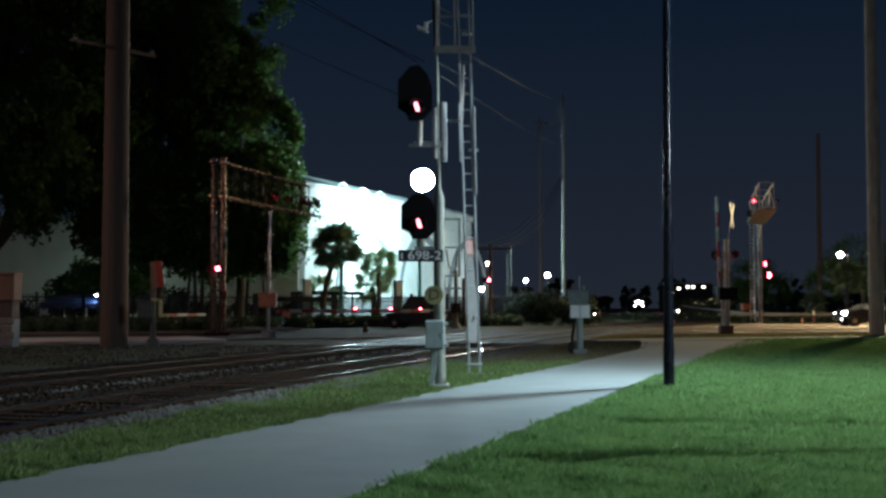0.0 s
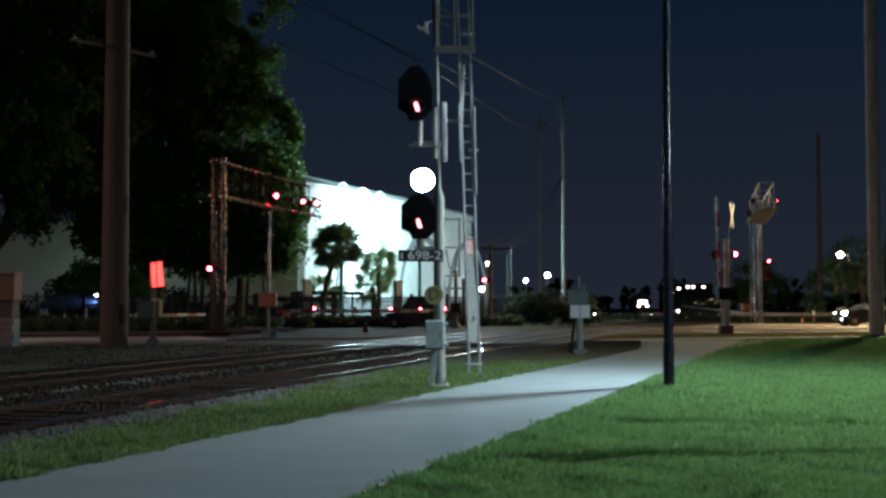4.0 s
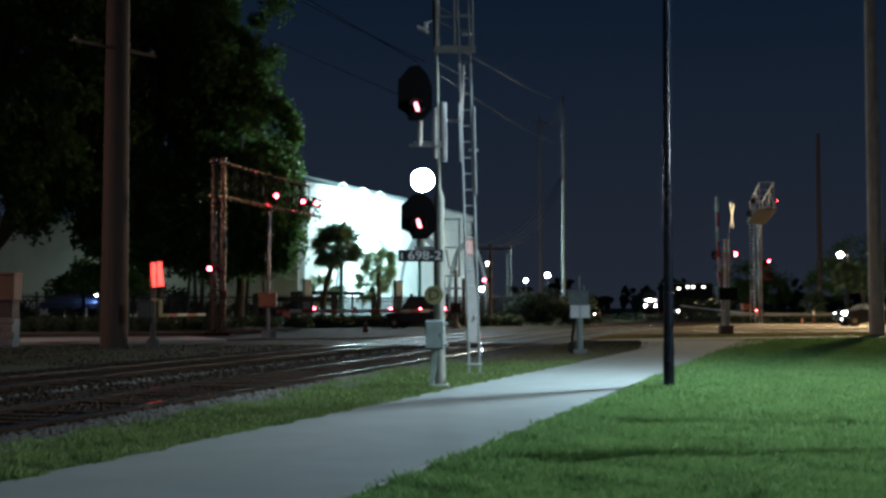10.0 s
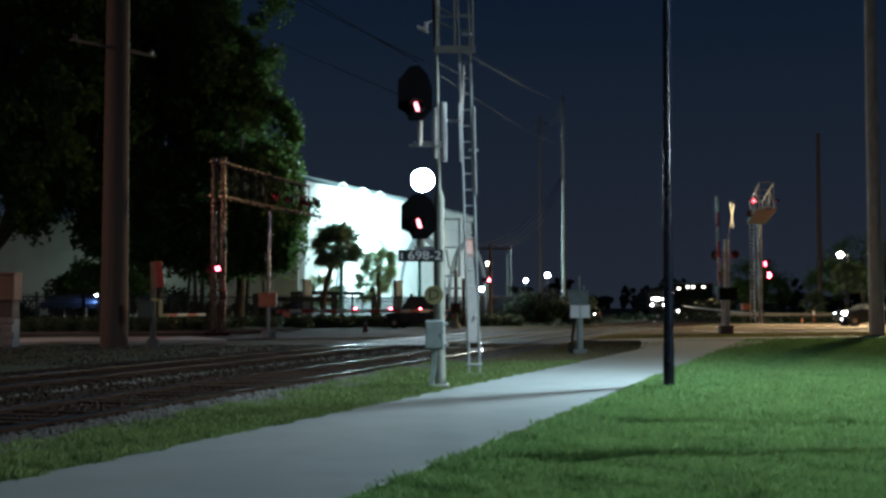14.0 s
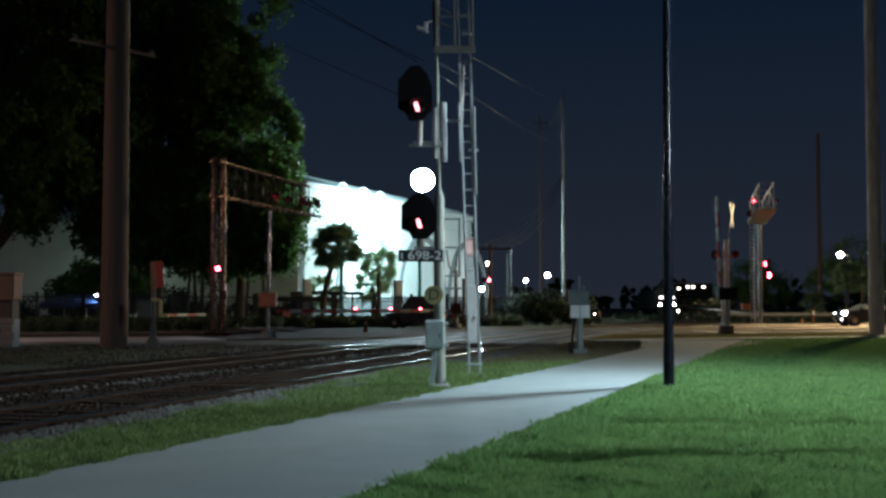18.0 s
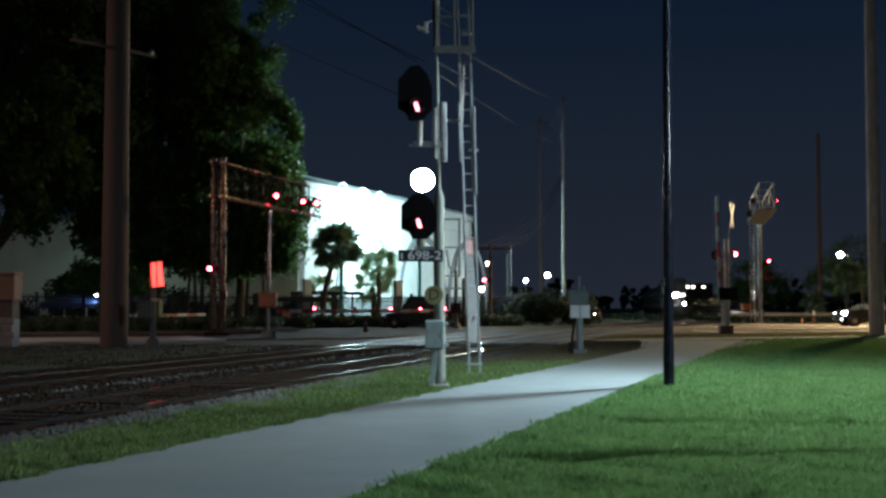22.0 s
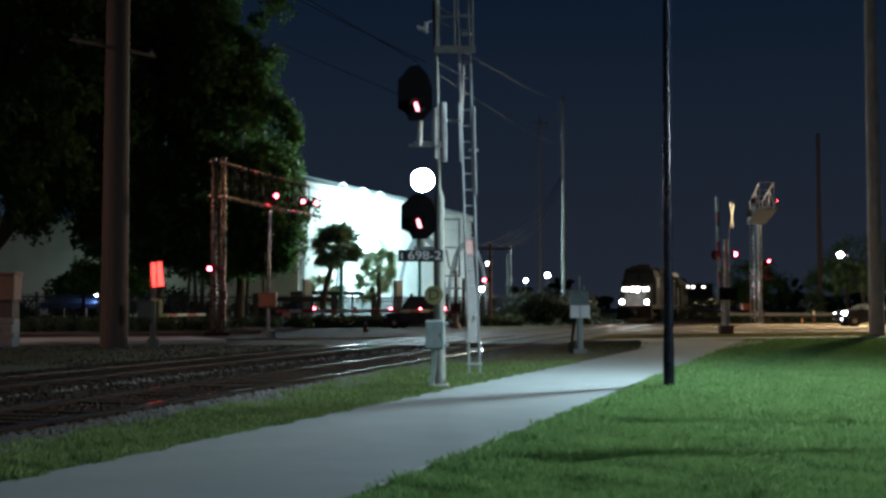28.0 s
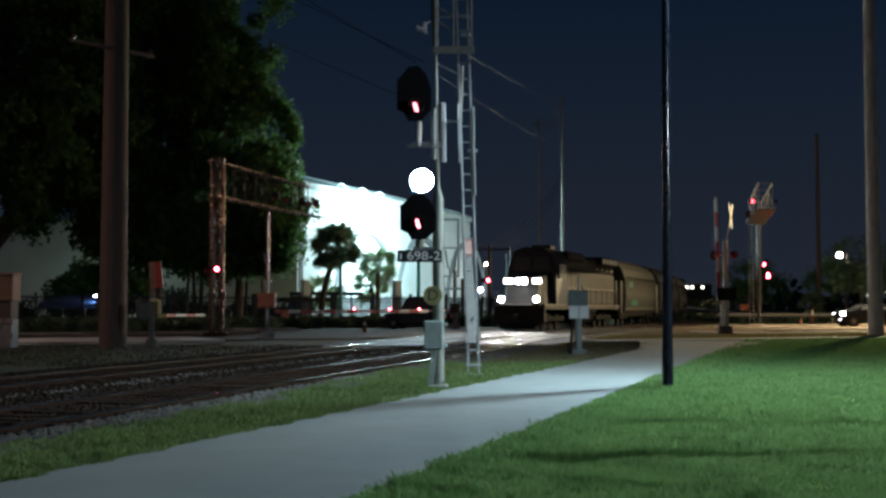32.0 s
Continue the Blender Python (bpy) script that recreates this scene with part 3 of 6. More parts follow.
# round sign with a letter
sign = part("round_sign", Shape().tube([(-0.10, -0.145, 1.60), (-0.10, -0.13, 1.60)], 0.165, 24), "sign_yellow", sig, "faded yellow disc sign with a black letter D")


def words(text, at, size, mat, parent, turn=(90, 0, 0), label="", width=1.0):
    cu = bpy.data.curves.new("lettering", "FONT")
    cu.body, cu.size, cu.extrude, cu.align_x, cu.align_y = text, size, 0.003, "CENTER", "CENTER"
    ob = new("lettering_curve", cu)
    bpy.context.view_layer.update()
    me = bpy.data.meshes.new_from_object(ob.evaluated_get(bpy.context.evaluated_depsgraph_get()))
    bpy.data.objects.remove(ob)
    me.materials.clear()
    me.materials.append(MATS[mat])
    o = new("lettering", me)
    o.parent = parent
    o.matrix_basis = pose(*at, *turn) @ Matrix.Diagonal((width, 1, 1, 1))
    if label:
        tagged(o, label)
    return o


words("D", (-0.10, -0.148, 1.60), 0.27, "plate_black", sign)
pl = part("number_plate", Shape().box((-0.33, -0.165, 2.285), (0.78, 0.012, 0.205), 0.004), "plate_black", sig, "black plate with white figures 698-2")
words("698-2", (-0.26, -0.175, 2.285), 0.215, "white_plate", pl, width=1.18)
part("figure_bar", Shape().box((-0.655, -0.174, 2.28), (0.022, 0.006, 0.10), 0, None), "white_plate", pl, "worn white figure")


def signal_head(name, cx, cz, w, h, lens):
    o = [(-0.5, -0.28), (-0.28, -0.36), (-0.18, -0.5), (0.22, -0.5), (0.5, -0.3), (0.5, 0.08), (0.36, 0.34), (0.12, 0.5), (-0.16, 0.48), (-0.40, 0.3), (-0.5, 0.24)]
    out = [(x * w, z * h) for x, z in o]
    m = Matrix.Translation((cx, -0.12, cz))
    head = part(name, Shape().prism(out, 0.03, m), "hood_black", sig, "black target board of the signal")
    part("lamp_case", Shape().box((cx, 0.02, cz), (w * 0.5, 0.22, h * 0.6), 0.04), "black_paint", head)
    lx, lz = lens
    arc = [(lx + 0.125 * math.cos(radians(a)), lz + 0.125 * math.sin(radians(a))) for a in range(-40, 221, 20)]
    hood = Shape()
    n = len(arc)
    hood.v = [(x, -0.13, z) for x, z in arc] + [(x, -0.40, z - 0.01) for x, z in arc] + [(lx + (x - lx) * 1.08, -0.13, lz + (z - lz) * 1.08) for x, z in arc] + [(lx + (x - lx) * 1.08, -0.40, lz + (z - lz) * 1.08 - 0.01) for x, z in arc]
    hood.f = [(i, i + 1, n + i + 1, n + i) for i in range(n - 1)] + [(2 * n + i, 3 * n + i, 3 * n + i + 1, 2 * n + i + 1) for i in range(n - 1)]
    hood.f += [(n + i, n + i + 1, 3 * n + i + 1, 3 * n + i) for i in range(n - 1)]
    part("hood", hood, "hood_black", head)
    slant = [(-0.045, 0.085), (0.005, 0.088), (0.05, -0.05), (0.045, -0.085), (-0.01, -0.075), (-0.045, 0.03)]
    part("lens", Shape().prism([(x * 0.92, z * 0.92) for x, z in slant], 0.02, Matrix.Translation((lx, -0.15, lz))), "glow_signal", head, "glowing red lens half hidden by its hood")
    return head


signal_head("lower_head", -0.36, 2.98, 0.62, 0.80, (-0.36, 2.85))
part("head_stem", Shape().tube([(-0.33, 0.0, 2.28), (-0.33, 0.0, 2.70)], 0.075, 12), "silver_paint", sig)
signal_head("upper_head", -0.43, 5.15, 0.60, 0.98, (-0.40, 4.90))
part("head_stem", Shape().tube([(-0.36, 0.0, 4.22), (-0.35, 0.0, 4.75)], 0.05, 12), "galvanised", sig)
part("bracket_upper", Shape().box((-0.20, 0.0, 4.28), (0.52, 0.06, 0.05), 0.008).box((-0.24, -0.08, 4.22), (0.60, 0.03, 0.03), 0.005), "galvanised", sig)
part("clamp", Shape().tube([(-0.08, -0.02, 4.0), (-0.08, -0.02, 4.9)], 0.045, 12), "galvanised", sig)
part("riser_pipe", Shape().tube([(0.075, -0.03, 3.95), (0.05, -0.03, 5.0)], 0.03, 8).tube([(0.115, -0.03, 3.95), (0.10, -0.03, 5.0)], 0.022, 8), "galvanised", sig)
fr = Shape()
for x in (0.07, 0.35):
    fr.box((x, 0.05, 2.44), (0.035, 0.035, 1.02), 0.004)
fr.box((0.21, 0.05, 2.94), (0.32, 0.035, 0.03), 0.004).box((0.19, 0.05, 2.44), (0.30, 0.03, 0.03), 0.004).box((0.19, 0.05, 1.94), (0.32, 0.035, 0.03), 0.004)
part("equipment_frame", fr, "galvanised", sig)
part("cable_loop", Shape().tube([(0.12, 0.04, 2.40), (0.17, 0.04, 2.1), (0.23, 0.04, 1.98), (0.29, 0.04, 2.1), (0.31, 0.04, 2.40)], 0.018, 6), "silver_paint", sig)
part("aerial", Shape().tube([(0.37, 0.05, 3.95), (0.34, 0.05, 5.0)], 0.018, 8), "galvanised", sig)
for z in (4.68, 1.72):
    part("stub_arm", Shape().box((0.21, 0.0, z), (0.38, 0.03, 0.035), 0.004), "galvanised", sig)
top = Shape()
top.box((0.26, 0.1, 5.97), (0.72, 0.5, 0.03), 0.005).box((0.26, -0.15, 5.91), (0.72, 0.02, 0.12), 0.004)
for x in (-0.06, 0.26, 0.58):
    top.tube([(x, -0.14, 5.97), (x, -0.14, 7.05)], 0.016, 6)
top.tube([(-0.06, -0.14, 7.00), (0.58, -0.14, 7.00)], 0.016, 6).tube([(-0.06, -0.14, 6.50), (0.58, -0.14, 6.50)], 0.014, 6)
for z in (6.42, 6.68):
    top.tube([(-0.02, -0.10, z), (0.25, -0.10, z - 0.14)], 0.018, 6)
part("platform", top, "dark_steel", sig, "dark steel service platform with a rail")
part("brace", Shape().tube([(-0.05, 0, 5.72), (0.42, 0.0, 5.47)], 0.014, 6), "galvanised", sig)
part("work_lamp", Shape().box((-0.30, -0.10, 6.30), (0.17, 0.10, 0.05), 0.01, Matrix.Rotation(radians(0), 4, "Y")).box((-0.24, -0.10, 6.36), (0.07, 0.07, 0.11), 0.01).tube([(-0.24, -0.08, 6.40), (-0.08, 0, 6.48)], 0.015, 6), "guard_plate", sig, "small pale hooded work lamp, unlit")
part("cable_clamp", Shape().tube([(-0.40, -0.1, 6.34), (-0.2, -0.1, 6.22)], 0.03, 6), "galvanised", sig)

lad = thing("signal_ladder", (0.65, 25.0, 0), 0, "galvanised climbing ladder with a locked pale guard panel", "ladder")
BOT, TOPL = Vector((0, 0, -0.05)), Vector((-0.27, -0.3, 8.6))
for o in (-0.11, 0.11):
    # Stiles and rungs turn darker near the top, as if out of lamp light.
    for u0, u1, width, mat in ((0.0, 0.745, 0.035, "galvanised"), (0.745, 1.0, 0.028, "dark_steel")):
        a, b = BOT.lerp(TOPL, u0), BOT.lerp(TOPL, u1)
        part("stile", Shape().box((0, 0, 0), (width, 0.05, (b - a).length), 0.006, Matrix.Translation((a + b) / 2 + Vector((o, 0, 0))) @ (b - a).to_track_quat("Z", "Y").to_matrix().to_4x4()), mat, lad)
rung = Shape().tube([(-0.11, 0, 0), (0.11, 0, 0)], 0.013, 6).mesh("rung", "galvanised")
dim_rung = Shape().tube([(-0.11, 0, 0), (0.11, 0, 0)], 0.013, 6).mesh("rung", "dark_steel")
for i in range(26):
    u = (0.25 + i * 0.325) / 8.6
    o = part("rung", rung if u < 0.745 else dim_rung, "galvanised", lad)
    o.location = BOT + (TOPL - BOT) * u
gd = part("guard_panel", Shape().box((-0.055, -0.06, 1.72), (0.20, 0.03, 2.10), 0.008), "guard_plate", lad, "pale grey steel guard panel, reddened at its top")
part("guard_top", Shape().box((-0.09, -0.08, 2.62), (0.19, 0.012, 0.36), 0.004), "faded_red", gd)
part("padlock", Shape().box((0.0, -0.10, 1.20), (0.05, 0.03, 0.06), 0.008), "galvanised", gd)
part("foot", Shape().box((0, 0, 0.22), (0.32, 0.16, 0.04), 0.01).box((0.0, 0, 0.0), (0.40, 0.3, 0.08), 0.02), "galvanised", lad)
part("side_strut", Shape().tube([(-0.26, 0.0, 5.2), (-0.22, 0.0, 6.4)], 0.02, 6), "galvanised", lad)
part("step_bracket", Shape().box((-0.02, -0.08, 4.62), (0.20, 0.04, 0.05), 0.006), "galvanised", lad)
part("conduit", Shape().tube([(0.03, -0.16, 3.7), (0.0, -0.20, 4.6), (-0.01, -0.22, 5.5)], 0.024, 8), "galvanised", lad, "bright steel conduit beside the ladder")
part("wire_anchor", Shape().box((-0.16, -0.2, 7.0), (0.20, 0.05, 0.05), 0.006), "galvanised", lad)

# ---- relay box on its mast further along ----
rb = thing("relay_post", (4.18, 37.3, 0), 0, "grey relay box and two white plates on a short mast", "equipment post")
part("mast", Shape().tube([(0, 0, -0.05), (0, 0, 1.6)], 0.10, 12), "grey_green_paint", rb, smooth=True)
part("antenna", Shape().tube([(0, 0, 1.9), (0, 0, 2.35)], 0.03, 8).tube([(0.14, 0, 1.9), (0.14, 0, 2.05)], 0.03, 8), "grey_green_paint", rb)
b2 = part("relay_box", Shape().box((-0.03, 0, 1.68), (0.58, 0.35, 0.44), 0.015), "relay_paint", rb)
part("box_lid", Shape().box((-0.03, -0.01, 1.91), (0.64, 0.42, 0.035), 0.01), "relay_paint", b2)
for x in (-0.155, 0.155):
    part("plate", Shape().box((x, -0.115, 1.27), (0.28, 0.012, 0.40), 0.005), "white_plate", rb, "blank white metal plate")
part("plinth", Shape().box((0, 0, 0.02), (0.42, 0.42, 0.20), 0.02), "concrete", rb)
part("conduit", Shape().tube([(-0.26, 0.02, -0.04), (-0.22, 0.02, 0.5), (-0.14, 0.02, 1.2)], 0.04, 8).box((-0.27, 0, 0.18), (0.16, 0.12, 0.3), 0.02), "loco_dark", rb)

# ---- flashing lamps of the crossing: a lit lens behind a shutter blade that swings ----
BLINK = []      # (shutter, hinge place, phase, tilt)


def flasher(parent, at, phase, r=0.15, name="flasher", lit=True, glow="glow_red"):
    x, y, z = at
    case = part(name, Shape().tube([(x, y + 0.02, z), (x, y + 0.16, z), (x, y + 0.22, z)], [r * 1.08, r * 1.0, r * 0.5], 16), "black_paint", parent)
    part("board", Shape().tube([(x, y + 0.06, z), (x, y + 0.075, z)], r * 1.9, 20), "black_paint", case)
    part("lens", Shape().tube([(x, y, z), (x, y + 0.02, z)], r, 16), glow if lit else "red_paint", case, "glowing red lens" if lit else "unlit red lens")
    arc = [radians(a) for a in range(0, 181, 20)]
    hood = Shape()
    n = len(arc)
    for rr in (1.22, 1.30):
        hood.v += [(x + r * rr * math.cos(a), y + 0.06, z + r * rr * math.sin(a)) for a in arc] + [(x + r * rr * math.cos(a), y - 0.32, z + r * rr * math.sin(a)) for a in arc]
    hood.f = [(i, i + 1, n + i + 1, n + i) for i in range(n - 1)] + [(2 * n + i, 2 * n + i + 1, 3 * n + i + 1, 3 * n + i) for i in range(n - 1)] + [(n + i, n + i + 1, 3 * n + i + 1, 3 * n + i) for i in range(n - 1)]
    part("hood", hood, "hood_black", case)
    if phase is not None:
        blade = Shape().tube([(r * 1.12, -0.006, 0), (r * 1.12, 0.006, 0)], r * 1.1, 16)
        sh = part("shutter", blade, "loco_dark", case)
        sh.location = (x - r * 1.12, y - 0.02, z)
        BLINK.append((sh, sh.location.copy(), phase, 0))
    return case


def crossarm_lamps(parent, at, phases, gap=0.7, r=0.15):
    x, y, z = at
    part("crossarm", Shape().tube([(x - gap / 2, y + 0.12, z), (x + gap / 2, y + 0.12, z)], 0.03, 8), "galvanised", parent)
    for k, ph in enumerate(phases):
        flasher(parent, (x - gap / 2 + gap * k, y, z), ph, r)


SLOPE = Vector((0.243, 0.970, 0))      # the way the tracks run at the crossing


def boom(parent, start, way, length, lights=(), width=0.11):
    """A striped gate arm with its small lamps."""
    arm = part("gate_arm", Shape().tube([Vector(start), Vector(start) + way * length], [0.05, 0.03], 8), "faded_white", parent, "faded white gate arm with red bands")
    q = way.to_track_quat("Y", "Z").to_matrix().to_4x4()
    n = int(length / 0.8)
    for i in range(n):
        m = Matrix.Translation(Vector(start) + way * (0.4 + i * 0.8)) @ q
        part("band", Shape().box((0, 0, 0), (0.13, 0.80, width), 0.01, m), "red_paint" if i % 2 == 0 else "boom_white", arm)
    for d, ph in lights:
        p = Vector(start) + way * d + Vector((0, 0, 0.12))
        lamp = part("arm_lamp", Shape().tube([p + Vector((0, 0.05, 0)), p + Vector((0, 0.10, 0))], 0.07, 12), "black_paint", arm)
        part("lens", Shape().tube([p, p + Vector((0, 0.05, 0))], 0.05, 12), "glow_red", lamp, "small glowing red lens")
        if ph is not None:
            sh = part("shutter", Shape().tube([(0.085, -0.006, 0), (0.085, 0.006, 0)], 0.08, 12), "loco_dark", lamp)
            sh.location = p + Vector((-0.085, -0.02, 0))
            BLINK.append((sh, sh.location.copy(), ph, 0))
    return arm


def mechanism(parent, x, y, z, mat, w=0.7):
    mech = part("gate_mechanism", Shape().box((x, y, z), (w, 0.5, 0.62), 0.03), mat, parent, "steel gate mechanism case")
    part("case_lid", Shape().box((x, y, z + 0.33), (w + 0.06, 0.56, 0.05), 0.01), mat, mech)
    part("case_door", Shape().box((x, y - 0.26, z), (w - 0.1, 0.02, 0.5), 0.006), mat, mech)
    return mech


# gate by the footway, close to the near track
g1 = thing("crossing_gate", (-10.3, 43.3, 0), 0, "short lowered pedestrian gate with a red lit panel on its mast", "crossing gate", "crossing gates")
part("mast", Shape().tube([(0, 0, -0.05), (0, 0, 0.4), (0, 0, 2.3)], [0.15, 0.11, 0.10], 12), "dark_steel", g1, smooth=True)
part("plinth", Shape().tube([(0, 0, -0.05), (0, 0, 0.28)], [0.26, 0.20], 12), "dark_steel", g1)
mechanism(g1, -0.26, 0.0, 1.30, "dark_steel", 0.5)
part("arm_bracket", Shape().box((0.12, -0.2, 1.66), (0.30, 0.06, 0.10), 0.02).box((0.30, -0.2, 1.40), (0.12, 0.06, 0.52), 0.02).box((0.42, -0.18, 1.10), (0.34, 0.06, 0.12), 0.02), "bracket_yellow", g1, "yellow bent arm bracket")
boom(g1, (0.45, 0.0, 1.12), SLOPE, 3.2, width=0.10)
m = Matrix.Translation((0.16, -0.14, 2.56)) @ Matrix.Rotation(radians(-6), 4, "Y")
lp = part("light_panel", Shape().box((0.0, 0.05, 0.0), (0.44, 0.08, 0.92), 0.02, m), "black_paint", g1, "upright panel of two red lights")
for k, x in enumerate((-0.105, 0.105)):
    part("light_strip", Shape().box((x, -0.005, 0), (0.185, 0.02, 0.86), 0.008, m), "glow_red_panel", lp, "glowing red strip")
    sh = part("shutter", Shape().box((0.105, 0, 0), (0.21, 0.012, 0.93), 0), "panel_red" if k else "orange_paint", lp)
    hinge = m @ Vector((x - 0.105, -0.024, 0))
    sh.location = hinge
    BLINK.append((sh, hinge.copy(), 0, -6))

# big cantilever over the road's near lanes
c1 = thing("cantilever_signal", (-11.25, 60.8, 0), 0, "rusty steel cantilever truss with flashing red lamps over the road", "crossing signal", "cantilever signals")


def cantilever(t, way, reach, z0, z1, mat, post_gap, gap=0.55, post_r=0.14, top=None, post_mat=None, thin=1.0, web=None, bay=1.25):
    for o in (-post_gap / 2, post_gap / 2):
        part("post", Shape().tube([(o, 0, -0.05), (o, 0, (top or z1) + 0.25)], [post_r * (thin if o < 0 else 1), post_r * 0.9 * (thin if o < 0 else 1)], 12), post_mat or mat, t, smooth=True)
    part("plinth", Shape().box((0, 0, 0.06), (post_gap + 0.7, 0.8, 0.22), 0.03), "stone_base" if mat == "aluminium" else "ballast", t)
    sideways = Vector((way.y, -way.x, 0)) * gap / 2
    for s in (-1, 1):
        for z in (z0, z1):
            a = sideways * s + Vector((0, 0, z))
            part("chord", Shape().tube([a - way * 0.4, a + way * reach], 0.06, 8), mat, t)
    n = int(reach / bay)
    for i in range(n + 1):
        p = way * (i * reach / n)
        sh = Shape()
        for s in (-1, 1):
            q = p + sideways * s
            sh.tube([q + Vector((0, 0, z0)), q + Vector((0, 0, z1))], 0.03, 6)
            if i < n:
                q2 = way * ((i + 1) * reach / n) + sideways * s
                sh.tube([q + Vector((0, 0, z0 if i % 2 else z1)), q2 + Vector((0, 0, z1 if i % 2 else z0))], 0.025, 6)
        sh.tube([p + sideways + Vector((0, 0, z0)), p - sideways + Vector((0, 0, z0))], 0.025, 6)
        sh.tube([p + sideways + Vector((0, 0, z1)), p - sideways + Vector((0, 0, z1))], 0.025, 6)
        part("lattice", sh, web or mat, t)


cantilever(c1, SLOPE, 12.2, 6.95, 8.65, "rusty_steel", 0.46, post_r=0.175, web="loco_dark")
wk = Shape()
for o in (-0.5, 0.0):
    wk.tube([SLOPE * 10 + Vector((0.3 + o, 0, 7.0)), SLOPE * 15.4 + Vector((0.3 + o, 0, 7.0))], 0.05, 6)
    wk.tube([SLOPE * 10 + Vector((0.3 + o, 0, 8.0)), SLOPE * 15.4 + Vector((0.3 + o, 0, 8.0))], 0.03, 6)
for d in (11, 12, 13, 14, 15.3):
    wk.tube([SLOPE * d + Vector((0.3, 0, 7.0)), SLOPE * d + Vector((0.3, 0, 8.0))], 0.025, 6)
part("walkway", wk, "rusty_steel", c1)
part("stub_beam", Shape().tube([(-1.0, 0, 6.98), (0.3, 0, 6.98)], 0.05, 8), "rusty_steel", c1)
for i in range(4):
    part("cable_tray", Shape().box(tuple(SLOPE * (0.3 + i * 2.4) + Vector((0.28, -0.1, 7.7))), (0.07, 0.03, 0.42), 0.006), "aluminium", c1)
for d, ph, z in ((7.4, 0, 7.6), (9.2, None, 7.55), (11.6, 0, 7.65), (12.6, None, 7.6), (14.0, 0, 7.75)):
    flasher(c1, tuple(SLOPE * d + Vector((0.15, -0.45, z))), ph, 0.12, lit=ph is not None)
crossarm_lamps(c1, (-0.14, -0.35, 3.33), (0, 1), 0.40, 0.105)
part("control_box", Shape().box((0.32, -0.1, 2.0), (0.34, 0.25, 0.45), 0.02), "rusty_steel", c1)

# gate with the long arm
g2 = thing("crossing_gate", (-8.06, 56.2, 0), 0, "lowered crossing gate with a long striped arm and tall silver mast", "crossing gate", "crossing gates")
part("mast", Shape().tube([(0, 0, -0.05), (0, 0, 2.0), (0.06, 0, 5.85)], [0.11, 0.085, 0.07], 14), "dull_aluminium", g2, smooth=True)
part("plinth", Shape().tube([(0, 0, -0.05), (0, 0, 0.30)], [0.40, 0.30], 12), "concrete", g2)
mechanism(g2, 0.0, -0.1, 1.72, "orange_paint", 0.78)
part("counterweight", Shape().box((0.50, -0.2, 1.30), (0.36, 0.10, 0.26), 0.03, Matrix.Rotation(radians(18), 4, "Y")), "orange_paint", g2)
boom(g2, (0.35, 0.1, 1.22), Vector((0.62, 0.785, 0)).normalized(), 11.6, ((2.5, 0), (5.4, 1), (8.1, None), (10.5, None)), 0.17)
part("mast_lamp", Shape().tube([(-0.12, -0.12, 3.5), (-0.12, -0.12, 3.9)], 0.03, 8), "aluminium", g2)

# gate beyond the road on the same side
g3 = thing("crossing_gate", (0.9, 84.0, 0), 0, "lowered crossing gate beyond the road with red arm lamps", "crossing gate", "crossing gates")
part("mast", Shape().tube([(0, 0, -0.05), (0, 0, 4.0)], [0.15, 0.11], 12), "silver_paint", g3, smooth=True)
part("plinth", Shape().tube([(0, 0, -0.05), (0, 0, 0.30)], [0.40, 0.30], 12), "concrete", g3)
mechanism(g3, 0.0, -0.1, 1.35, "rusty_steel", 0.7)
boom(g3, (-0.35, -0.1, 1.22), Vector((-0.42, -0.907, 0)), 9.5, ((0.9, 0),))
crossarm_lamps(g3, (2.1, 0.0, 3.3), (0, 1), 0.34, 0.10)

# gate and crossbuck on the other side of the tracks
g4 = thing("crossing_gate", (15.0, 64.8, 0), 0, "crossing mast with crossbuck, red flashers and a raised striped arm", "crossing gate", "crossing gates")
part("mast", Shape().tube([(0.1, 0, -0.05), (0.1, 0, 5.0)], [0.17, 0.13], 12), "galvanised", g4, smooth=True)
part("conduit", Shape().tube([(-0.16, -0.05, 0.0), (-0.16, -0.05, 1.8)], 0.06, 8), "galvanised", g4)
part("plinth", Shape().box((0.05, 0.1, 0.20), (0.72, 0.6, 0.50), 0.04), "stone_base", g4)
mechanism(g4, 0.05, -0.25, 2.1, "loco_dark", 1.0)
boom(g4, (-0.28, 0.0, 2.5), Vector((-0.02, 0, 1.0)).normalized(), 4.9, width=0.14)
flasher(g4, (0.50, -0.3, 4.22), 2, 0.115)
flasher(g4, (-0.30, 0.5, 4.22), None, name="rear_flasher", lit=False)
part("crossarm", Shape().tube([(-0.4, 0.05, 4.22), (0.6, 0.05, 4.22)], 0.035, 8), "galvanised", g4)
for s in (-1, 1):
    m = Matrix.Translation((0.42, 0, 6.3)) @ Matrix.Rotation(radians(69), 4, "Z") @ Matrix.Rotation(radians(45 * s), 4, "Y")
    part("crossbuck_blade", Shape().box((0, 0.012 * s, 0), (1.75, 0.02, 0.22), 0.004, m), "crossbuck_white", g4, "white crossbuck blade")
part("crossbuck_stem", Shape().tube([(0.15, 0, 4.9), (0.42, 0, 6.3)], 0.03, 6), "galvanised", g4)

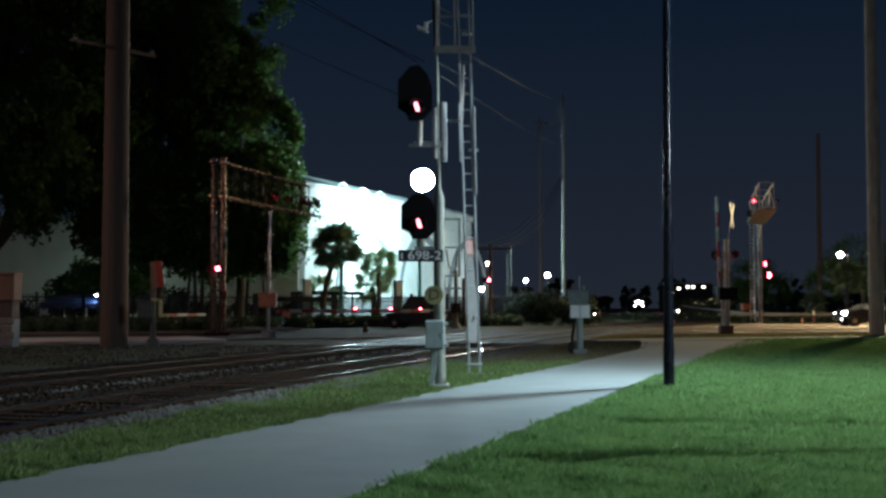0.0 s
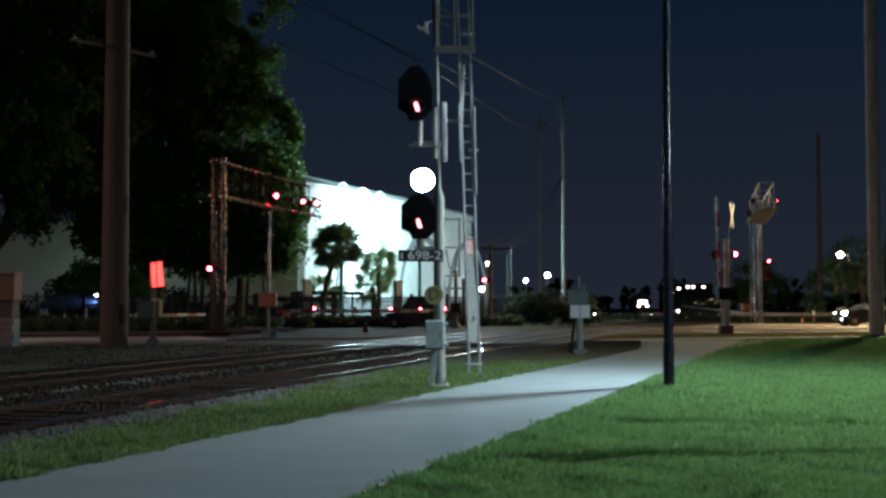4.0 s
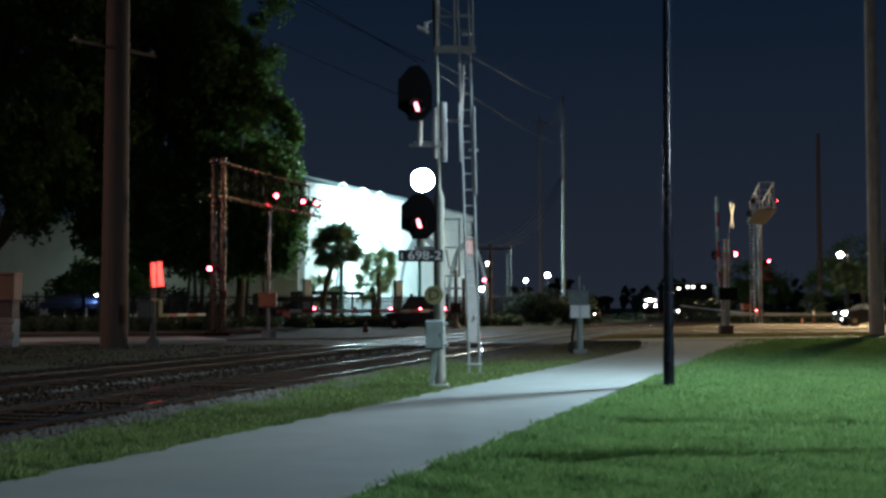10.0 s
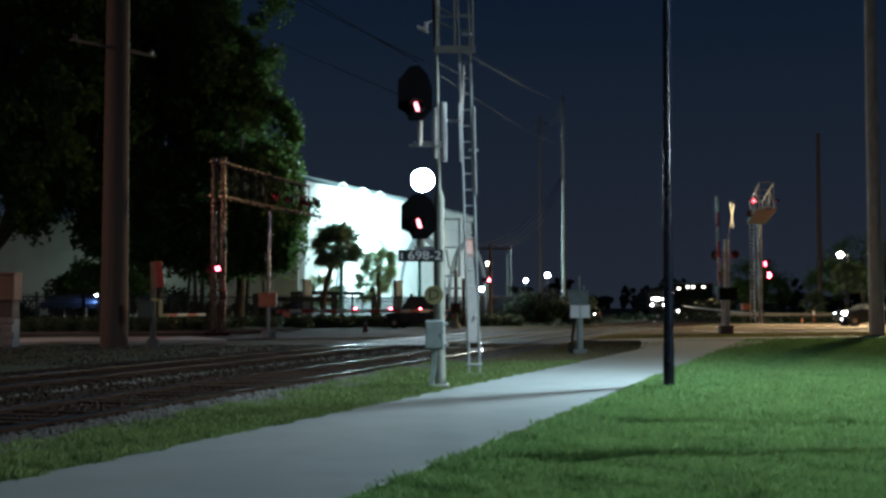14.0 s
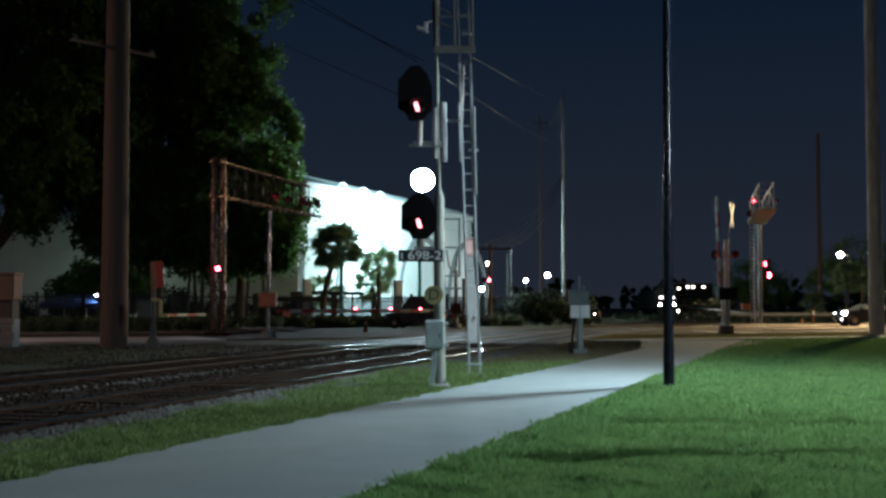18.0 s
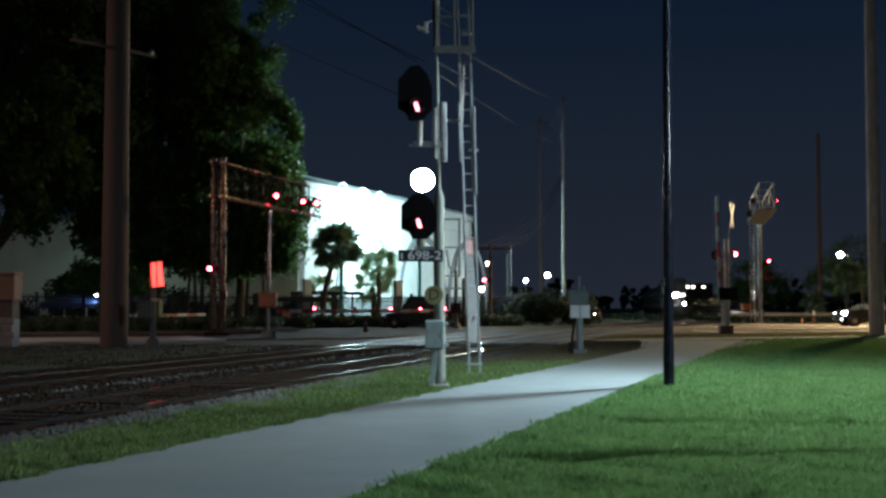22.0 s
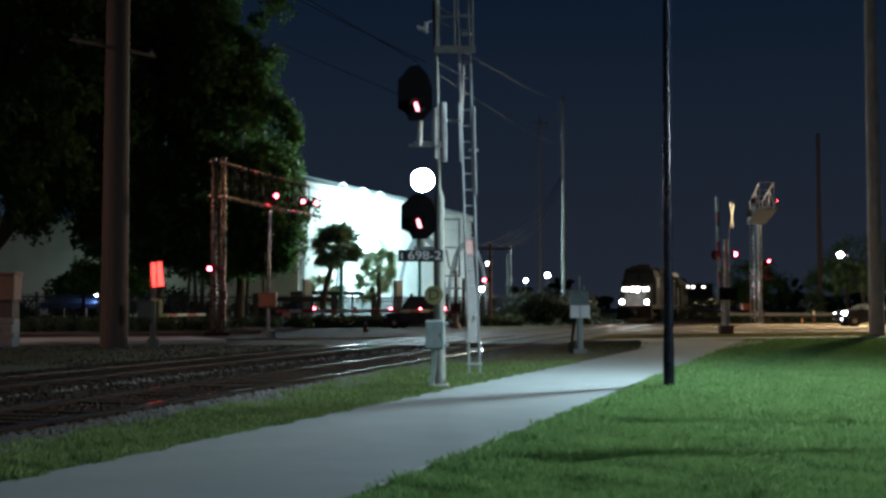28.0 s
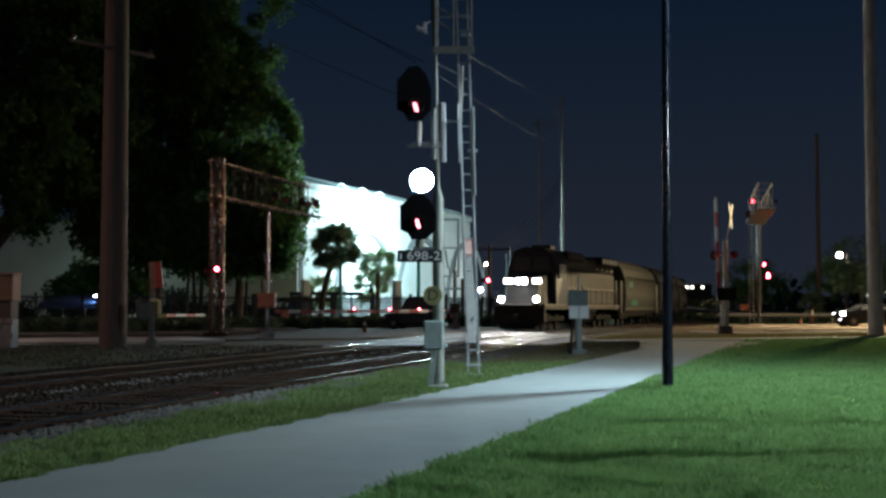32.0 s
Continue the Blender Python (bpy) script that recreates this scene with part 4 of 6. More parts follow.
c2 = thing("cantilever_signal", (24.0, 93.0, 0), 0, "galvanised cantilever truss with red flashers beyond the road", "crossing signal", "cantilever signals")
OVER = Vector((-0.205, -0.979, 0))
cantilever(c2, OVER, 14.6, 7.9, 9.5, "aluminium", 0.44, gap=0.9, post_r=0.16, top=7.75, post_mat="dull_aluminium", thin=0.5, bay=4.2)
walk_m = Matrix.Translation((0, 0, 7.80)) @ OVER.to_track_quat("Y", "Z").to_matrix().to_4x4()
part("walkway", Shape().box((0, 7.2, 0), (1.35, 14.4, 0.04), 0.01, walk_m).box((-0.67, 7.2, 0.17), (0.03, 14.4, 0.30), 0.005, walk_m).box((0.67, 7.2, 0.17), (0.03, 14.4, 0.30), 0.005, walk_m), "dark_steel", c2)
flasher(c2, tuple(OVER * 7.5 + Vector((-0.85, -0.3, 8.0))), None, 0.13, lit=False)
part("ladder", Shape().tube([(-0.55, -0.1, 0.3), (-0.55, -0.1, 7.8)], 0.02, 6).tube([(-0.20, -0.1, 0.3), (-0.20, -0.1, 7.8)], 0.02, 6), "aluminium", c2)
# Added reflector plates, angled to throw the train's headlight towards the camera.
edge_m = Matrix.Translation((-0.40, -0.3, 0)) @ Matrix.Rotation(radians(-10.4), 4, "Z")
for z0, z1 in ((1.92, 2.25), (2.33, 2.70)):
    part("backing_plate", Shape().box((0, 0, (z0 + z1) / 2), (0.02, 0.62, z1 - z0), 0.004, edge_m), "dull_aluminium", c2, "added metal plate turned to catch the headlight beside the ladder")
rung2 = Shape().tube([(-0.55, -0.1, 0), (-0.20, -0.1, 0)], 0.015, 6).mesh("rung", "aluminium")
for i in range(24):
    part("rung", rung2, "aluminium", c2).location = (0, 0, 0.6 + i * 0.3)
flasher(c2, (0.78, -0.4, 3.85), 1, 0.2)
flasher(c2, (0.50, -0.4, 4.70), 1, 0.12)
flasher(c2, (0.78, -0.4, 4.92), 2, 0.10)
flasher(c2, tuple(OVER * 12.2 + Vector((-0.85, -0.3, 8.5))), 1, 0.10, glow="glow_red_dim")
flasher(c2, tuple(OVER * 12.2 + Vector((0.75, -0.3, 8.5))), 0, 0.06, glow="glow_red_dim")
part("control_box", Shape().box((-0.9, 0, 1.45), (0.62, 0.4, 0.5), 0.02), "orange_paint", c2)

# ---- poles, street lamps, wires ----


def pole(at, r0, r1, height, mat, label, arms=(), lean=(0, 0)):
    t = thing("utility_pole", at, 0, label, "utility pole", "utility poles")
    part("shaft", Shape().tube([(0, 0, -0.05), (lean[0] * 0.5, lean[1] * 0.5, height / 2), (lean[0], lean[1], height)], [r0, (r0 + r1) / 2, r1], 16), mat, t, smooth=True)
    for z, length, turn in arms:
        m = Matrix.Translation((lean[0], lean[1] - r1 - 0.06, z)) @ Matrix.Rotation(radians(turn), 4, "Z")
        arm = part("crossarm", Shape().box((0, 0, 0), (length, 0.10, 0.13), 0.01, m), "bare_wood_pole", t)
        for k in (-0.46, -0.16, 0.16, 0.46):
            part("insulator", Shape().tube([(k * length, 0, 0.06), (k * length, 0, 0.14), (k * length, 0, 0.24)], [0.03, 0.07, 0.04], 8, m=m), "insulator", arm)
    return t


pole((-12.0, 44.5, 0), 0.50, 0.38, 18.0, "bare_wood_pole", "massive brown timber transmission pole beside the tracks", ((10.85, 3.7, 52), (14.6, 3.4, 52)))
pole((22.6, 63.5, 0), 0.40, 0.27, 22.0, "concrete_pole", "tall pale tapered concrete utility pole on the lawn", (), (-0.1, 0))
pole((11.9, 120, 0), 0.18, 0.12, 22.6, "galvanised", "tall slim silver steel pole beyond the crossing")
pole((13.2, 165, 0), 0.22, 0.13, 27.5, "bare_wood_pole", "slim dark utility pole far down the line", ((26.5, 2.2, 20),))
pole((7.3, 130, 0), 0.07, 0.05, 7.6, "dull_aluminium", "short pale pole near the far lamps")
pole((6.95, 131, 0), 0.07, 0.06, 7.2, "dark_steel", "short pale pole near the far lamps")
pole((3.7, 95, 0), 0.16, 0.12, 6.3, "bare_wood_pole", "weathered timber pole with a crossarm beyond the gate", ((5.95, 3.2, 0),))
pole((46.45, 150, 0), 0.32, 0.2, 23, "bare_wood_pole", "tall brown timber pole beyond the road")
# Two posts added out of view to throw shadow bands across the lawn.
pole((8.3, 14.35, 0), 0.13, 0.12, 3.2, "black_paint", "unseen post added to cast a shadow band on the lawn")
pole((8.3, 12.35, 0), 0.15, 0.14, 3.45, "black_paint", "unseen post added to cast a shadow band on the lawn")
pole((1.55, 92, 0), 0.14, 0.12, 3.6, "rusty_steel", "short rusty post behind the gate")


def street_lamp(at, height, glow, r, mat="galvanised", label="", arm=0.0):
    t = thing("street_lamp", at, 0, label, "street lamp", "street lamps")
    part("post", Shape().tube([(arm, 0.15, -0.05), (arm, 0.15, height * 0.5), (arm, 0.15, height + 0.05)], [0.09, 0.075, 0.05], 10), mat, t)
    hd = part("lamp_head", Shape().box((0, 0.1, height + 0.08 + r * 0.6), (max(0.3, r * 2.0), 0.5, 0.12), 0.03), mat, t)
    part("lens", Shape().tube([(0, 0, height - r), (0, 0, height - 0.4 * r), (0, 0, height + 0.4 * r), (0, 0, height + r)], [r * 0.5, r, r, r * 0.5], 14), glow, hd, "glowing lamp lens")
    if arm:
        part("arm", Shape().tube([(arm, 0.15, height + 0.05), (0, 0.1, height + 0.15)], 0.03, 8), mat, hd)
    return t


fl = thing("floodlight", (FLOODLAMP[0], FLOODLAMP[1], 0), 0, "bright cool floodlight on a tall teal pole before the hall", "floodlight")
FZ = FLOODLAMP[2]
part("post", Shape().tube([(-0.34, 0.1, -0.05), (-0.30, 0.1, 5), (-0.2, 0.1, FZ - 0.4)], [0.20, 0.17, 0.13], 14), "teal_paint", fl, smooth=True)
part("crossbar", Shape().box((0, 0.1, FZ - 0.42), (1.7, 0.12, 0.10), 0.02).box((-0.2, 0.1, FZ), (0.12, 0.12, 1.0), 0.02), "teal_paint", fl)
hd = part("lamp_head", Shape().tube([(0, -0.12, FZ + 0.35), (0, 0.10, FZ + 0.35), (0, 0.35, FZ + 0.35)], [1.08, 1.04, 0.5], 32), "black_paint", fl)
# Oversized lens: its extra width stands in for the lamp's glare.
part("lens", Shape().tube([(0, -0.15, FZ + 0.35), (0, -0.12, FZ + 0.35)], 1.04, 32), "glow_flood", hd, "dazzling cool white lens")
tp = thing("lamp_post", (-7.45, 89.5, 0), 0, "teal steel lamp post behind the palm", "lamp post")
part("post", Shape().tube([(0, 0, -0.05), (0, 0, 5.6)], [0.16, 0.11], 12), "teal_paint", tp)
part("cap", Shape().tube([(0, 0, 5.6), (0, 0, 5.75), (0, 0, 5.9)], [0.14, 0.2, 0.05], 12), "teal_paint", tp)

street_lamp((10.2, 150, 0), 4.75, "glow_cool", 0.20, "black_paint", label="bright cool white lamp far beyond the crossing")
street_lamp((12.0, 140, 0), 5.15, "glow_cool", 0.22, "black_paint", label="bright cool white lamp far beyond the crossing")
street_lamp((57.2, 175, 0), 9.0, "glow_warm", 0.36, "black_paint", label="warm white street lamp above a far road", arm=1.2)
street_lamp((3.68, 101, 0), 5.05, "glow_warm", 0.09, "black_paint", label="small white lamp on a post behind the crossing")
street_lamp((3.05, 96, 0), 2.85, "glow_cool", 0.14, "black_paint", label="small white lamp on a post behind the crossing")
street_lamp((59.5, 170, 0), 3.2, "glow_window", 0.25, label="small dim lamp beside the far road")
street_lamp((62.3, 170, 0), 3.6, "glow_window", 0.22, label="small dim lamp beside the far road")
street_lamp((66.5, 170, 0), 2.9, "glow_window", 0.25, label="small dim lamp beside the far road")
# Added lamp, hidden behind the big pole, as source for the wing's fill.
street_lamp((-26.7, 98.8, 0), 4.6, "glow_lamp", 0.10, label="added yard lamp, hidden from view, that lights the wing")
street_lamp((-25.6, 90, 0), 2.25, "glow_lamp", 0.10, "black_paint", label="small white lamp behind the fence")
street_lamp((36.6, 95.5, 0), 11.7, "glow_warm", 0.15, label="unseen warm road lamp beside the crossing", arm=1.5)
# Added fixture for the unseen left lamp.
street_lamp((-29.0, 40.0, 0), 9.1, "glow_warm", 0.15, label="unseen warm road lamp beside the crossing", arm=-1.5)


def wire(a, b, sag, r=0.012):
    a, b = Vector(a), Vector(b)
    pts = []
    for i in range(13):
        u = i / 12
        p = a.lerp(b, u)
        p.z -= sag * 4 * u * (1 - u)
        pts.append(p)
    solid("overhead_wire", Shape().tube(pts, r, 5), "wire", "thin dark overhead wire between poles", "wire", "overhead wires")


for k in (-0.46, -0.16, 0.16, 0.46):
    wire((3.7 + 3.2 * k, 94.8, 6.2), (11.9 + 0.3 * k, 119.8, 14.5), 1.6, 0.025)
    wire((11.9 + 0.3 * k, 119.8, 22.1), (13.2 + 2.2 * k, 164.8, 26.7), 2.0, 0.03)
wire((-0.45, 21.35, 5.72), (-12.2, 44.4, 17.2), 0.1, 0.009)
wire((-0.3, 21.35, 5.72), (-11.8, 44.4, 16.2), 0.1, 0.009)
wire((0.45, 24.8, 6.62), (11.9, 119.8, 21.9), 0.25, 0.004)
wire((-0.05, 21.45, 5.5), (11.9, 119.8, 17.5), 0.3, 0.004)
wire((-0.7, 21.3, 5.1), (-12.0, 44.4, 14.0), 0.1, 0.007)

# ---- the white hall ----
P0, P1 = Vector((-12.3, 108, 0)), Vector((3.5, 150, 0))
AL = (P1 - P0).normalized()
LEN = (P1 - P0).length
OUT = Vector((AL.y, -AL.x, 0))
HM = Matrix(((AL.x, OUT.x, 0, P0.x), (AL.y, OUT.y, 0, P0.y), (0, 0, 1, 0), (0, 0, 0, 1)))
hall = thing("hall", (0, 0, 0), 0, "large white stucco hall with arches, brightly floodlit", "building")
part("wall", Shape().box((LEN / 2, -0.25, 6.3), (LEN, 0.5, 12.8), 0.04, HM), "stucco", hall, "white stucco wall")
part("side_wall", Shape().box((-0.26, -14.5, 6.3), (0.5, 28, 12.8), 0.04, HM), "stucco", hall)
part("rear_wall", Shape().box((LEN / 2, -28.3, 6.3), (LEN, 0.5, 12.8), 0.04, HM), "stucco", hall)
part("end_wall", Shape().box((LEN + 0.26, -14.5, 6.3), (0.5, 28, 12.8), 0.04, HM), "stucco", hall)
rf = Shape()
rf.add([(-0.6, 0.3, 12.72), (LEN + 0.6, 0.3, 12.72), (LEN + 0.6, -29, 12.72), (-0.6, -29, 12.72), (5, -9, 15.2), (LEN - 5, -9, 15.2), (LEN - 5, -20, 15.2), (5, -20, 15.2)],
       [(0, 1, 5, 4), (1, 2, 6, 5), (2, 3, 7, 6), (3, 0, 4, 7), (4, 5, 6, 7), (3, 2, 1, 0)], HM)
roof = part("roof", rf, "roof_metal", hall, "grey standing-seam metal roof")
for u in range(2, int(LEN), 2):
    part("seam", Shape().box((u, -4.2, 13.98), (0.06, 9.6, 0.06), 0, HM @ Matrix.Translation((0, 0, 0)) @ Matrix.Translation((u, -4.2, 13.98)) @ Matrix.Rotation(radians(-15), 4, "X") @ Matrix.Translation((-u, 4.2, -13.98))), "roof_metal", roof)
part("cornice", Shape().box((LEN / 2, 0.10, 12.35), (LEN + 0.2, 0.24, 0.5), 0.05, HM), "stucco", hall)
part("string_course", Shape().box((LEN / 2, 0.05, 10.6), (LEN, 0.14, 0.22), 0.03, HM), "stucco", hall)
for u in (0.159, 0.267, 0.359):
    hoop = Shape()
    pts = [(u * LEN + 1.05 * math.cos(radians(a)), 0.36, 12.55 + 0.55 * math.sin(radians(a))) for a in range(0, 181, 12)]
    hoop.tube(pts, 0.055, 8, m=HM)
    part("roof_hoop", hoop, "stucco", hall, "white half-round hoop on the eaves")


def arch_band(uc, radius, width, z):
    sh = Shape()
    n = 28
    for i in range(n + 1):
        a = math.pi * i / n
        for r in (radius, radius + width):
            for d in (0.0, 0.16):
                sh.v.append(tuple(HM @ Vector((uc + r * math.cos(a), d, z + r * math.sin(a)))))
    for i in range(n):
        b = i * 4
        sh.f += [(b + 1, b + 3, b + 7, b + 5), (b, b + 4, b + 5 - 4 + 0, b + 1)[:0] or (b, b + 1, b + 5, b + 4), (b + 2, b + 6, b + 7, b + 3)]
    return sh


for u in (0.2975, 0.636, 0.97):
    part("arch", arch_band(u * LEN, 6.4, 0.7, 2.4), "stucco_grey", hall, "grey stucco arch band")
    for s in (-1, 1):
        part("pilaster", Shape().box((u * LEN + s * 6.75, 0.09, 1.2), (0.75, 0.2, 2.5), 0.03, HM), "stucco_grey", hall)
for u in (0.10, 0.18, 0.46, 0.80):
    part("wall_panel", Shape().box((u * LEN, 0.04, 2.7), (1.4, 0.1, 1.7), 0.02, HM), "stucco_grey", hall)
# The lowest 2.3 m are coloured greyer than the wall above.
part("plinth", Shape().box((LEN / 2, 0.07, 1.15), (LEN, 0.16, 2.4), 0.03, HM), "stucco_grey", hall, "grey lower wall")
wing = thing("hall_wing", (0, 0, 0), 0, "lower pale stucco wing of the hall behind the trees", "building")
part("wall", Shape().box((-31, 105.5, 4.4), (37, 0.5, 9.0), 0.04), "stucco", wing)
part("end_wall", Shape().box((-49.3, 112, 4.4), (0.5, 12.5, 9.0), 0.04), "stucco", wing)
part("roof", Shape().box((-31, 111.5, 9.05), (38, 13.2, 0.3), 0.05), "roof_metal", wing)
part("string_course", Shape().box((-31, 105.2, 6.4), (37, 0.12, 0.25), 0.02), "stucco", wing)

# ---- fence, hedge and things behind it ----
FM = Matrix(((ROAD.x, ACROSS.x, 0, 0), (ROAD.y, ACROSS.y, 0, 0), (0, 0, 1, 0), (0, 0, 0, 1)))
fence = thing("fence", (0, 0, 0), 0, "black iron picket fence behind a clipped hedge", "fence")
part("top_rail", Shape().box((20, 86, 2.12), (52, 0.05, 0.10), 0.006, FM), "black_paint", fence)
part("mid_rail", Shape().box((20, 86, 1.86), (52, 0.05, 0.05), 0.006, FM), "black_paint", fence)
part("bottom_rail", Shape().box((20, 86, 0.30), (52, 0.05, 0.05), 0.006, FM), "black_paint", fence)
picket = Shape().box((0, 0, 1.14), (0.06, 0.04, 2.28), 0.006).box((0, 0, 2.32), (0.05, 0.04, 0.10), 0.016).mesh("picket", "black_paint")
for i in range(260):
    s = -6 + i * 0.2
    o = part("picket", picket, "black_paint", fence)
    p = FM @ Vector((s, 86, 0))
    o.matrix_basis = pose(p.x, p.y, -0.03, 0, 0, 24.6)
post_me = Shape().box((0, 0, 1.2), (0.16, 0.16, 2.45), 0.012).box((0, 0, 2.46), (0.22, 0.22, 0.08), 0.02).mesh("fence_post", "black_paint")
for i in range(18):
    o = part("fence_post", post_me, "black_paint", fence)
    p = FM @ Vector((-6 + i * 3.05, 86.0, 0))
    o.matrix_basis = pose(p.x, p.y, -0.05, 0, 0, 24.6)
PIERS = (28.4, 35.7)
for s in PIERS:
    p = FM @ Vector((s, 86.3, 0))
    pr = thing("gate_pier", (p.x, p.y, 0), 24.6, "pale stucco gate pier with a flat cap behind the fence", "gate pier", "gate piers")
    part("shaft", Shape().box((0, 0, 1.65), (0.55, 0.55, 3.4), 0.03), "stucco_pale", pr)
    part("cap", Shape().box((0, 0, 3.42), (0.68, 0.68, 0.14), 0.03), "stucco_pale", pr)
part("gate_frame", Shape().box((27.3, 85.9, 2.0), (6.0, 0.12, 0.35), 0.02, FM).box((24.3, 85.9, 1.2), (0.3, 0.14, 2.4), 0.02, FM).box((30.3, 85.9, 1.2), (0.3, 0.14, 2.4), 0.02, FM), "black_paint", fence)


def leaves(centres, radii, per, size, squash=1.0, droop=0.0):
    """Leaf clumps: folded leaves strewn about each clump's centre."""
    c = np.repeat(np.asarray(centres, float), per, 0)
    rr = np.repeat(np.asarray(radii, float), per)
    n = len(c)
    d = RNG.normal(size=(n, 3))
    d /= np.linalg.norm(d, axis=1)[:, None]
    rad = rr * RNG.random(n) ** 0.45
    p = c + d * rad[:, None] * np.array([1, 1, squash])
    p[:, 2] -= droop * RNG.random(n) ** 2 * rr
    a = RNG.normal(size=(n, 3))
    a /= np.linalg.norm(a, axis=1)[:, None]
    b = np.cross(a, RNG.normal(size=(n, 3)))
    b /= np.linalg.norm(b, axis=1)[:, None]
    s = size * RNG.uniform(0.6, 1.5, n)[:, None]
    q = np.stack([p - a * s, p + b * s * 0.45, p + a * s, p - b * s * 0.45], 1).reshape(-1, 3)
    f = (np.array([(0, 1, 2, 3)])[None] + (np.arange(n) * 4)[:, None, None]).reshape(-1, 4)
    return q, f


def oak(at, trunk_h, crown, per, seed, label, droop=0.8):
    """Crown: list of (x, y, z, rx, ry, rz) lobes about the foot."""
    rng = random.Random(seed)
    t = thing("oak_tree", at, 0, label, "tree", "oak trees")
    part("trunk", Shape().tube([(0, 0, -0.05), (0.1, 0, 0.6), (0.25, 0.1, trunk_h * 0.6), (0.1, 0.2, trunk_h)], [0.62, 0.46, 0.36, 0.30], 10), "bark", t, smooth=True)
    cs, rs = [], []
    for lx, ly, lz, rx, ry, rz in crown:
        mid = Vector((lx * 0.5, ly * 0.5, (trunk_h + lz) * 0.48))
        part("limb", Shape().tube([(0.1, 0.2, trunk_h - 0.3), mid, (lx * 0.85, ly * 0.85, lz), (lx * 1.05, ly, lz + rz * 0.4)], [0.24, 0.17, 0.10, 0.03], 7), "bark", t, smooth=True)
        for _ in range(int(16 + rx * ry * 1.1)):
            while True:
                d = Vector((rng.uniform(-1, 1), rng.uniform(-1, 1), rng.uniform(-1, 1)))
                if 0.25 < d.length < 1:
                    break
            cs.append((lx + d.x * rx, ly + d.y * ry, lz + d.z * rz))
            rs.append(rng.uniform(0.7, 1.7))
    q, f = leaves(cs, rs, per, 0.24 if trunk_h > 4.5 else 0.17, 0.75, droop)
    part("crown", raw_mesh("crown", q, f, "oak_leaf"), "oak_leaf", t)
    return t


oak((-15.5, 92, 0), 5.0, [(0.2, 0, 14, 4.2, 5, 5), (2.7, -3, 11.5, 1.9, 3.5, 3.2), (-4, -2, 11, 4.5, 4.5, 4.5), (-1.2, -2, 19, 3.6, 4.5, 3.5), (-3, 1, 18, 5, 5, 4), (-3.5, 1, 23, 4.2, 4.5, 3.4), (0.9, -3, 7.6, 3.6, 3.5, 2.4), (3.0, -3, 8.2, 2.0, 3, 2.6), (2.6, -3, 6.2, 2.2, 3, 1.8), (-0.8, -3, 5.8, 4, 3, 1.7), (-3, -3, 7.2, 4, 3.5, 2.0)], 190, 3,
    "broad live oak with dense dark hanging foliage")
oak((-21.5, 91, 0), 5.0, [(0, 0, 13, 5, 5, 5), (-5, -1, 13.2, 4, 4, 3.6), (-5, -1, 10.6, 4, 3.5, 1.5), (3, -2, 9, 4, 4, 3.2), (2.5, -2, 6.2, 4, 3, 1.8), (-2.5, -2, 7.2, 3.5, 3, 1.8), (-2, 0, 18.5, 6, 5, 4.5), (4, 0, 20, 5, 5, 4), (3.5, 0, 24.5, 6.5, 5, 4), (-4, 0, 24.5, 6, 5, 4), (2, 3, 16, 5, 3, 4), (1, 3, 22, 6, 3, 4)], 190, 4,
    "broad live oak with dense dark hanging foliage")
for x, lean, r0 in ((-19.75, 0.25, 0.13), (-18.9, -0.15, 0.16), (-18.55, 0.1, 0.20), (-15.2, 0.2, 0.16), (-13.6, -0.2, 0.13)):
    sapling = thing("oak_tree", (x, 93.5, 0), 0, "slim dark tree stem rising into the low canopy", "tree", "oak trees")
    part("trunk", Shape().tube([(0, 0, -0.05), (lean * 0.4, 0, 1.5), (lean, 0, 3.2), (lean * 1.6, 0.2, 6.5)], [r0 * 1.25, r0, r0 * 0.85, r0 * 0.5], 9), "bark", sapling, smooth=True)
    q, f = leaves([(lean * 1.6 + dx, 0.2 + dy, 6.0 + dz) for dx, dy, dz in ((-0.7, 0, 0), (0.6, 0.4, 0.4), (0, -0.6, 0.9), (0.1, 0.3, 1.6))], [1.0, 1.1, 1.0, 0.9], 160, 0.2, 0.75, 0.5)
    part("crown", raw_mesh("crown", q, f, "oak_leaf"), "oak_leaf", sapling)
oak((-32, 86, 0), 5.5, [(0, 0, 15.5, 6, 5, 5), (5, -2, 14.6, 5, 4.5, 4), (-5, -2, 14.6, 5, 4.5, 4.2), (1, 0, 20, 7, 5, 5), (6.5, 0, 18.5, 5, 5, 4.5), (6, 0, 23.5, 6, 5, 4), (-2, 0, 23.5, 6, 5, 4), (4, -1, 11.0, 5, 3.5, 1.3), (-4, -1, 11.0, 5, 3.5, 1.3), (3.6, -2, 8.4, 0.9, 1.5, 1.5), (0, 2, 18, 6, 3, 5)], 210, 5,
    "broad live oak with dense dark hanging foliage")
oak((-27.5, 97, 0), 2.2, [(0, 0, 3.6, 3.2, 2.5, 1.7), (2.4, -0.5, 3.0, 2.2, 2, 1.4), (-0.6, -0.5, 2.6, 2.6, 2, 1.0)], 300, 6, "small round tree before the pale wing", 0.2)


